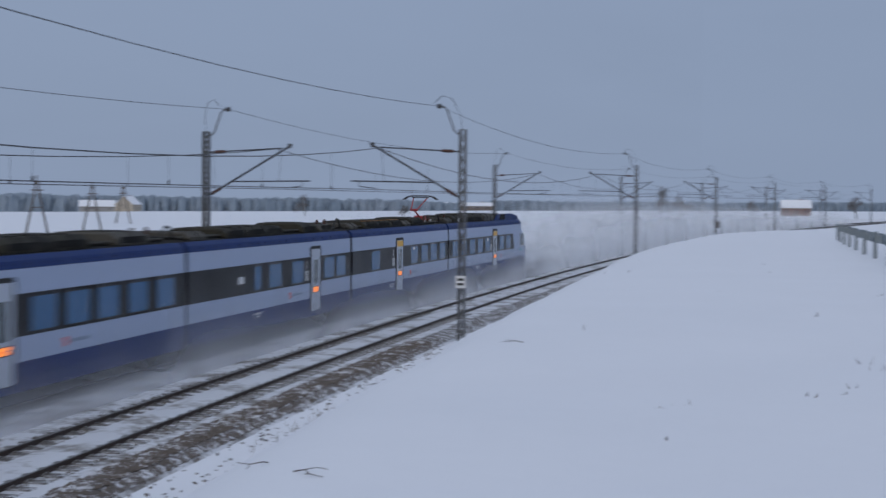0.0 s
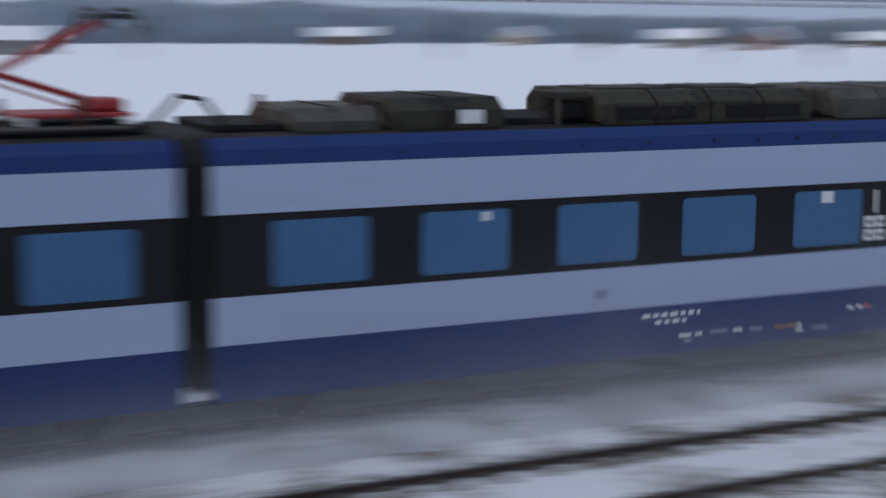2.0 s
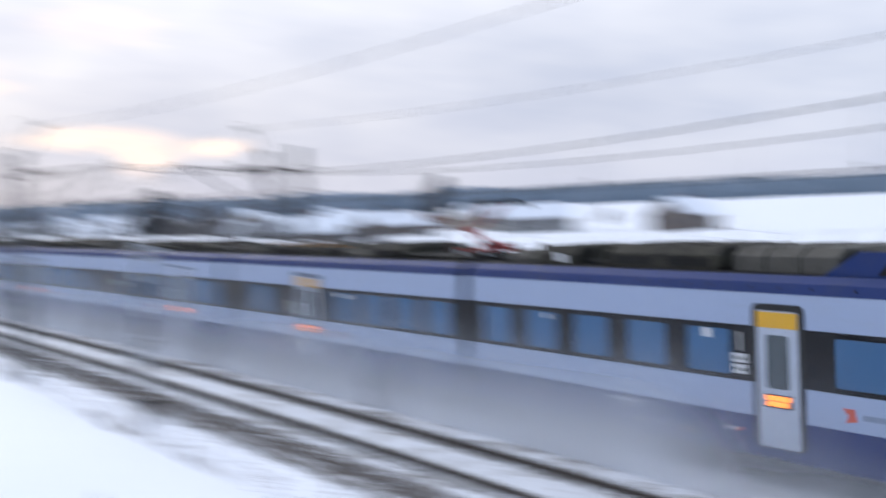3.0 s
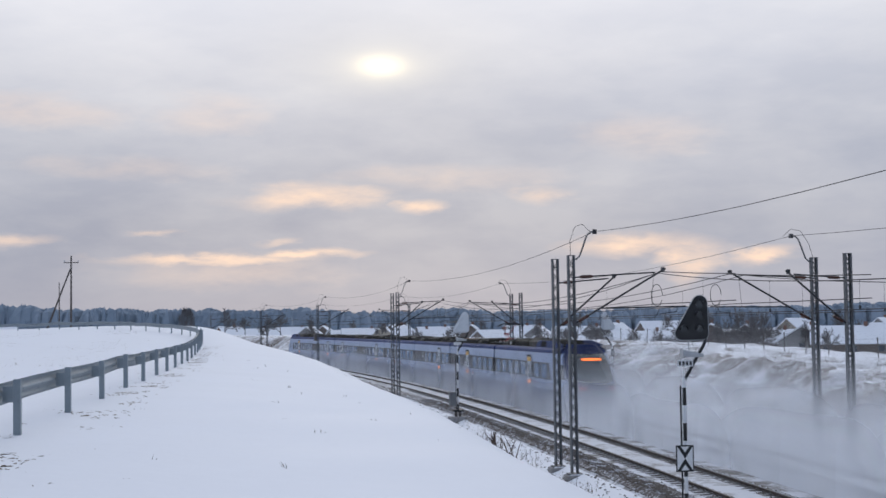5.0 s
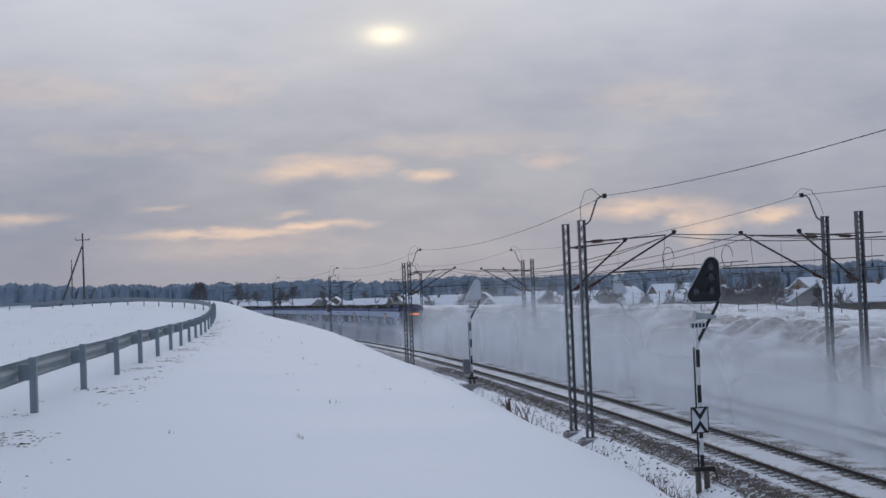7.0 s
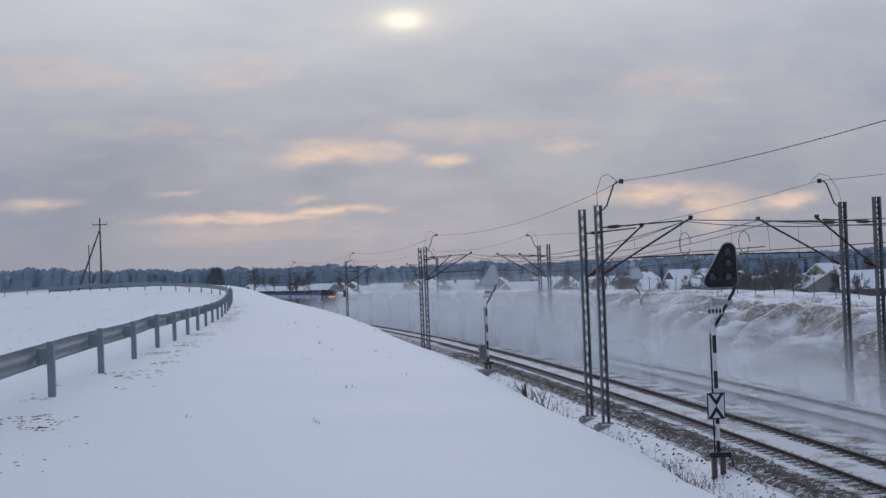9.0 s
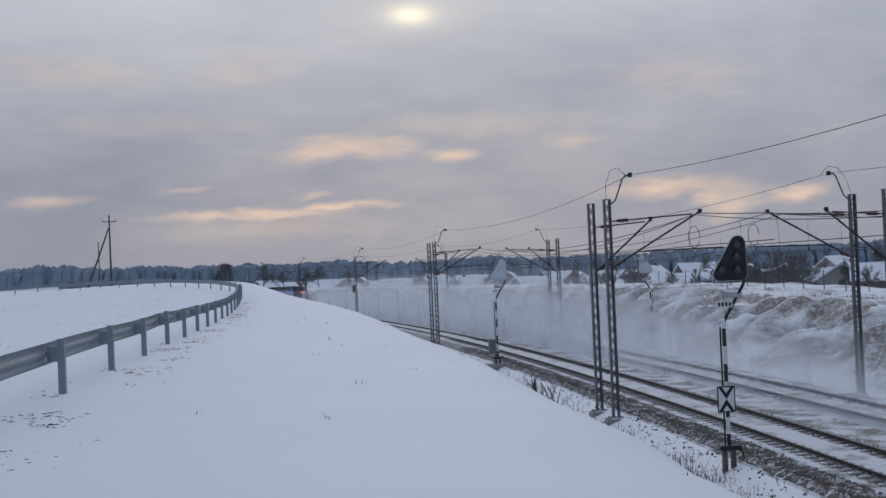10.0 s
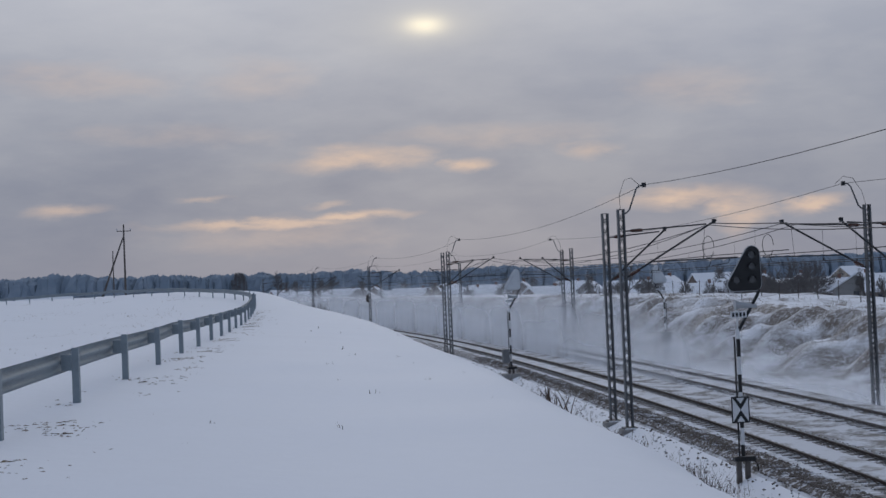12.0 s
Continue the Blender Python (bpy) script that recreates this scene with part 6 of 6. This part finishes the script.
def build_weeds():
    rnd = random.Random(31)
    foot = []
    for i in range(520):
        s = rnd.uniform(-45, 120)
        lat = -rnd.uniform(3.3, 6.6)
        if noise.noise(Vector((s * 0.12, lat * 0.5, 4))) < -0.1:
            continue
        foot.append((s, lat, 0.22, rnd.uniform(0.18, 0.5), 12))
    blades("dry_grass_fringe", "dry brown grass poking through snow beside the ballast", foot, M_GRASS, 1)
    for i in range(150):
        s, lat = rnd.uniform(-34, -3), -rnd.uniform(5.2, 8.6)
        foot.append((s, lat, 0.12, rnd.uniform(0.12, 0.36), 7))
    blades("slope_grass", "pale dry grass tufts on the snowy slope of the cutting", foot[-150:], M_GRASS, 6)
    tall = [(26.6, -9.75, 0.2, 0.5, 30), (42.6, -7.4, 0.35, 0.8, 50), (33.8, -5.0, 0.28, 1.0, 130), (38.5, -5.6, 0.3, 0.7, 80), (30.5, -4.2, 0.25, 0.6, 60), (55, -5.4, 0.4, 0.7, 80), (68, -5.0, 0.5, 0.7, 80), (78, -4.6, 0.5, 0.6, 80), (44.0, -5.2, 0.22, 0.95, 60), (62, -6.6, 0.4, 1.1, 90), (40.5, -3.9, 0.35, 0.5, 60), (33.5, -5.4, 0.3, 0.7, 60), (48, -4.6, 0.5, 0.6, 60), (95, -7.5, 0.8, 0.9, 80), (103, -6.0, 0.8, 0.9, 80), (140, -10.6, 0.4, 1.3, 90),
            (30, -5.6, 0.35, 0.6, 40), (72, -5.2, 0.6, 0.8, 60), (85, -5.0, 0.6, 0.8, 60)]
    blades("tall_weeds", "tall dry weeds standing in the snow of the bank", tall, M_STEM, 2, category="weeds", wide=1.6)
    pale = [(-14.5, -8.7, 0.3, 0.3, 26), (-17, -8.0, 0.35, 0.35, 30), (-22, -6.8, 0.5, 0.45, 60), (-26, -6.0, 0.6, 0.5, 70), (-30, -6.5, 0.6, 0.5, 70), (-36, -5.4, 0.6, 0.6, 70), (-48, -4.5, 0.6, 0.7, 60)]
    blades("pale_weeds", "pale frosted weeds in the snow of the slope", pale, M_GRASS, 14, category="weeds", wide=0.8)
    dark = [(rnd.uniform(20, 75), -rnd.uniform(3.0, 6.8), 0.12, rnd.uniform(0.12, 0.45), 9) for _ in range(170)]
    blades("slope_weeds", "dark dry weeds in the snow at the foot of the slope", dark, M_STEM, 12, category="weeds", wide=1.3)
    bits = []
    for i in range(90):
        s, lat = rnd.uniform(-40, 70), -rnd.uniform(8.0, 16.5)
        if abs(s) < 4:
            continue
        bits.append((s, lat, 0.05, rnd.uniform(0.04, 0.12), 3))
    blades("stubble", "scattered dry stalks poking out of the smooth snow", bits, M_STEM, 3)
    streaks = []
    for i in range(1000):
        row = rnd.randrange(11)
        s, lat = rnd.uniform(25, 150), -24 - 7.5 * row - rnd.gauss(0, 0.8)
        if noise.noise(Vector((s * 0.06, row * 3.1, 8))) < 0.0:
            continue
        streaks.append((s, lat, 0.9, rnd.uniform(0.04, 0.13), 13))
    blades("field_stubble", "broken rows of brown stubble in the snowy field", streaks, M_GRASS, 8, wide=1.4)
    far = []
    for i in range(2600):
        s, lat = rnd.uniform(-15, 170), rnd.uniform(10.5, 23)
        if noise.noise(Vector((s * 0.09, lat * 0.22, 12))) + 0.25 * noise.noise(Vector((s * 0.5, lat * 0.6, 1))) < 0.02:
            continue
        far.append((s, lat, 0.35, rnd.uniform(0.2, 0.55), 14))
    blades("bank_grass", "brown dry grass in drifts on the far snowy bank", far, M_GRASS, 4)
    # fallen twigs on the verge
    for i, (s, lat) in enumerate(((-16.5, -10.9), (-9.0, -10.2), (-8.3, -10.6))):
        x, y = track(s, lat)
        z = ground_z(s, lat)
        rnd2 = random.Random(i)
        bm = bmesh.new()
        pts = [(0, 0, 0.01), (0.12, 0.04, 0.04), (0.27, -0.03, 0.03), (0.42, 0.03, 0.01)]
        tube(bm, pts, [0.008, 0.007, 0.005, 0.003], 5)
        tube(bm, [pts[1], (0.2, 0.15, 0.06), (0.25, 0.25, 0.03)], [0.005, 0.004, 0.003], 4)
        tube(bm, [pts[2], (0.35, -0.15, 0.05)], [0.005, 0.003], 4)
        ob = tagged(part("twig", bm, M_STEM), "fallen dry twig lying on the snow", "twig", "fallen twigs")
        ob.matrix_world = pose(x, y, z, 0, 0, i * 73) @ Matrix.Scale(0.6, 4)


build_weeds()
build_stones()
build_sleepers()


# ---- powder snow whirled up by the train ----
def billow_mesh(name, seed):
    """Curling sheets of airborne snow on both sides of the track, closed over the top."""
    me = bpy.data.meshes.new(name)
    verts, faces, slots = [], [], []
    half = HAZE_HALF
    # (lat at the foot, lat at the top, height) of each sheet
    for k, (foot, tip, top) in enumerate(((2.6, 1.75, 4.3), (-2.1, -1.7, 5.0), (-4.6, -4.2, 5.8))):
        nx, nz, base = 24, 10, len(verts)
        for i in range(nx + 1):
            x = -half + 2 * half * i / nx
            for j in range(nz + 1):
                z = (top + 3.2) * j / nz - 3.2
                n = noise.noise(Vector((x * 0.35, z * 0.5, seed * 7.1 + k * 3.3)))
                n2 = noise.noise(Vector((x * 1.1, z * 1.2, seed * 3.1 + k * 5.7)))
                side = 1 if foot > 0 else -1
                verts.append((x, foot + (tip - foot) * max(0.0, z / top) ** 2 + side * 0.02 * (n + 0.4 * n2), z))
        for i in range(nx):
            for j in range(nz):
                a = base + i * (nz + 1) + j
                faces.append((a, a + 1, a + nz + 2, a + nz + 1))
                slots.append(k)
    # wisps drawn across the track
    for c in (-4.6, 0.0, 4.6):
        ny, nz, base = 10, 10, len(verts)
        for i in range(ny + 1):
            y = -6.4 + 9.9 * i / ny
            for j in range(nz + 1):
                z = 8.5 * j / nz - 3.2
                verts.append((c + 0.25 * y, y, z))
        for i in range(ny):
            for j in range(nz):
                a = base + i * (nz + 1) + j
                faces.append((a, a + 1, a + nz + 2, a + nz + 1))
                slots.append(3)
    me.from_pydata(verts, [], faces)
    for m in M_HAZE:
        me.materials.append(m)
    me.polygons.foreach_set("material_index", slots)
    me.polygons.foreach_set("use_smooth", [True] * len(faces))
    return me


POWDER = []
BILLOWS = [billow_mesh("powder_snow", k) for k in range(3)]
for i in range(46):
    s = -322 + HAZE_STEP * i
    ob = new("powder_snow", BILLOWS[i % 3])
    tagged(ob, "whirling powder snow raised by the passing train", "powder snow", kind="stuff")
    POWDER.append((ob, s))


def motions():
    for ob, mid, flip, local in TRAIN:
        rows = []
        for i in range(25):
            t = i * 0.5
            m = track_pose(S_TAIL + SPEED * t + GAIN.get(t, 0.0) + mid, FAR_TRACK, 0.0, flip)
            rows.append((t, m @ Matrix.Translation((-local, 0, 0))))
        walk(ob, rows)
    for k, (ob, s) in enumerate(POWDER):
        front = (s - S_TAIL - 152) / SPEED
        tail = (s - S_TAIL + 3) / SPEED

        still = 0.12 * (1 - ease(abs(s - 2), 6, 24))                     # little loose snow lies here
        swirl = 0.35 * ease(-s, 4, 26) + 0.6 * ease(-s, 30, 75) + 1.15 * ease(s, 8, 30) + 0.4 * ease(s, 45, 80) - still   # dragged along beside the coaches
        cloud = 0.9 * ease(-s, 30, 75) + 1.3 * ease(s, 50, 105) - still   # left hanging behind them
        slow = 1.7 - 1.2 * ease(s, 60, 120)

        def state(t):
            a, b = t - front, t - tail
            if a < 0:
                return -6.5, 0.0, 0.0
            if b < 0:
                f = a / (tail - front)
                return -6.5 + (4.72 + swirl) * ease(f, 0, 0.10) + 0.45 * f + 0.15 * ease(f, 0.8, 1.0), 3.0 * f, 0.0
            hang = cloud - 0.03 + 0.55 * ease(b, 0.4, 1.5) - slow * (0.5 * ease(b, 1.6, 4.2) + 0.8 * ease(b, 3.6, 6.2) + 0.9 * ease(b, 6.0, 10.0))
            up = swirl - 1.18 + (hang - swirl + 1.18) * ease(b, 0, 0.7)
            return up + 0.08 * math.sin(k * 2.1), 3.0 + 5.0 * (1 - math.exp(-b * 0.8)), 0.35 * b

        marks = {0.0, 12.0} | {front + d for d in (0.0, 0.25, 0.5)} | {tail - 0.8, tail - 0.4} | {tail + d for d in (0.0, 0.3, 0.6, 0.9, 1.3, 2.2, 3.5, 5, 7, 9.5)}
        rows = []
        for t in sorted({round(min(12.0, max(0.0, v)) * FPS) / FPS for v in marks}):
            z, along, aside = state(t)
            rows.append((t, track_pose(s - 4 + along, FAR_TRACK + 0.05 + 0.35 * min(aside, 2.4), z)))
        walk(ob, rows)


motions()
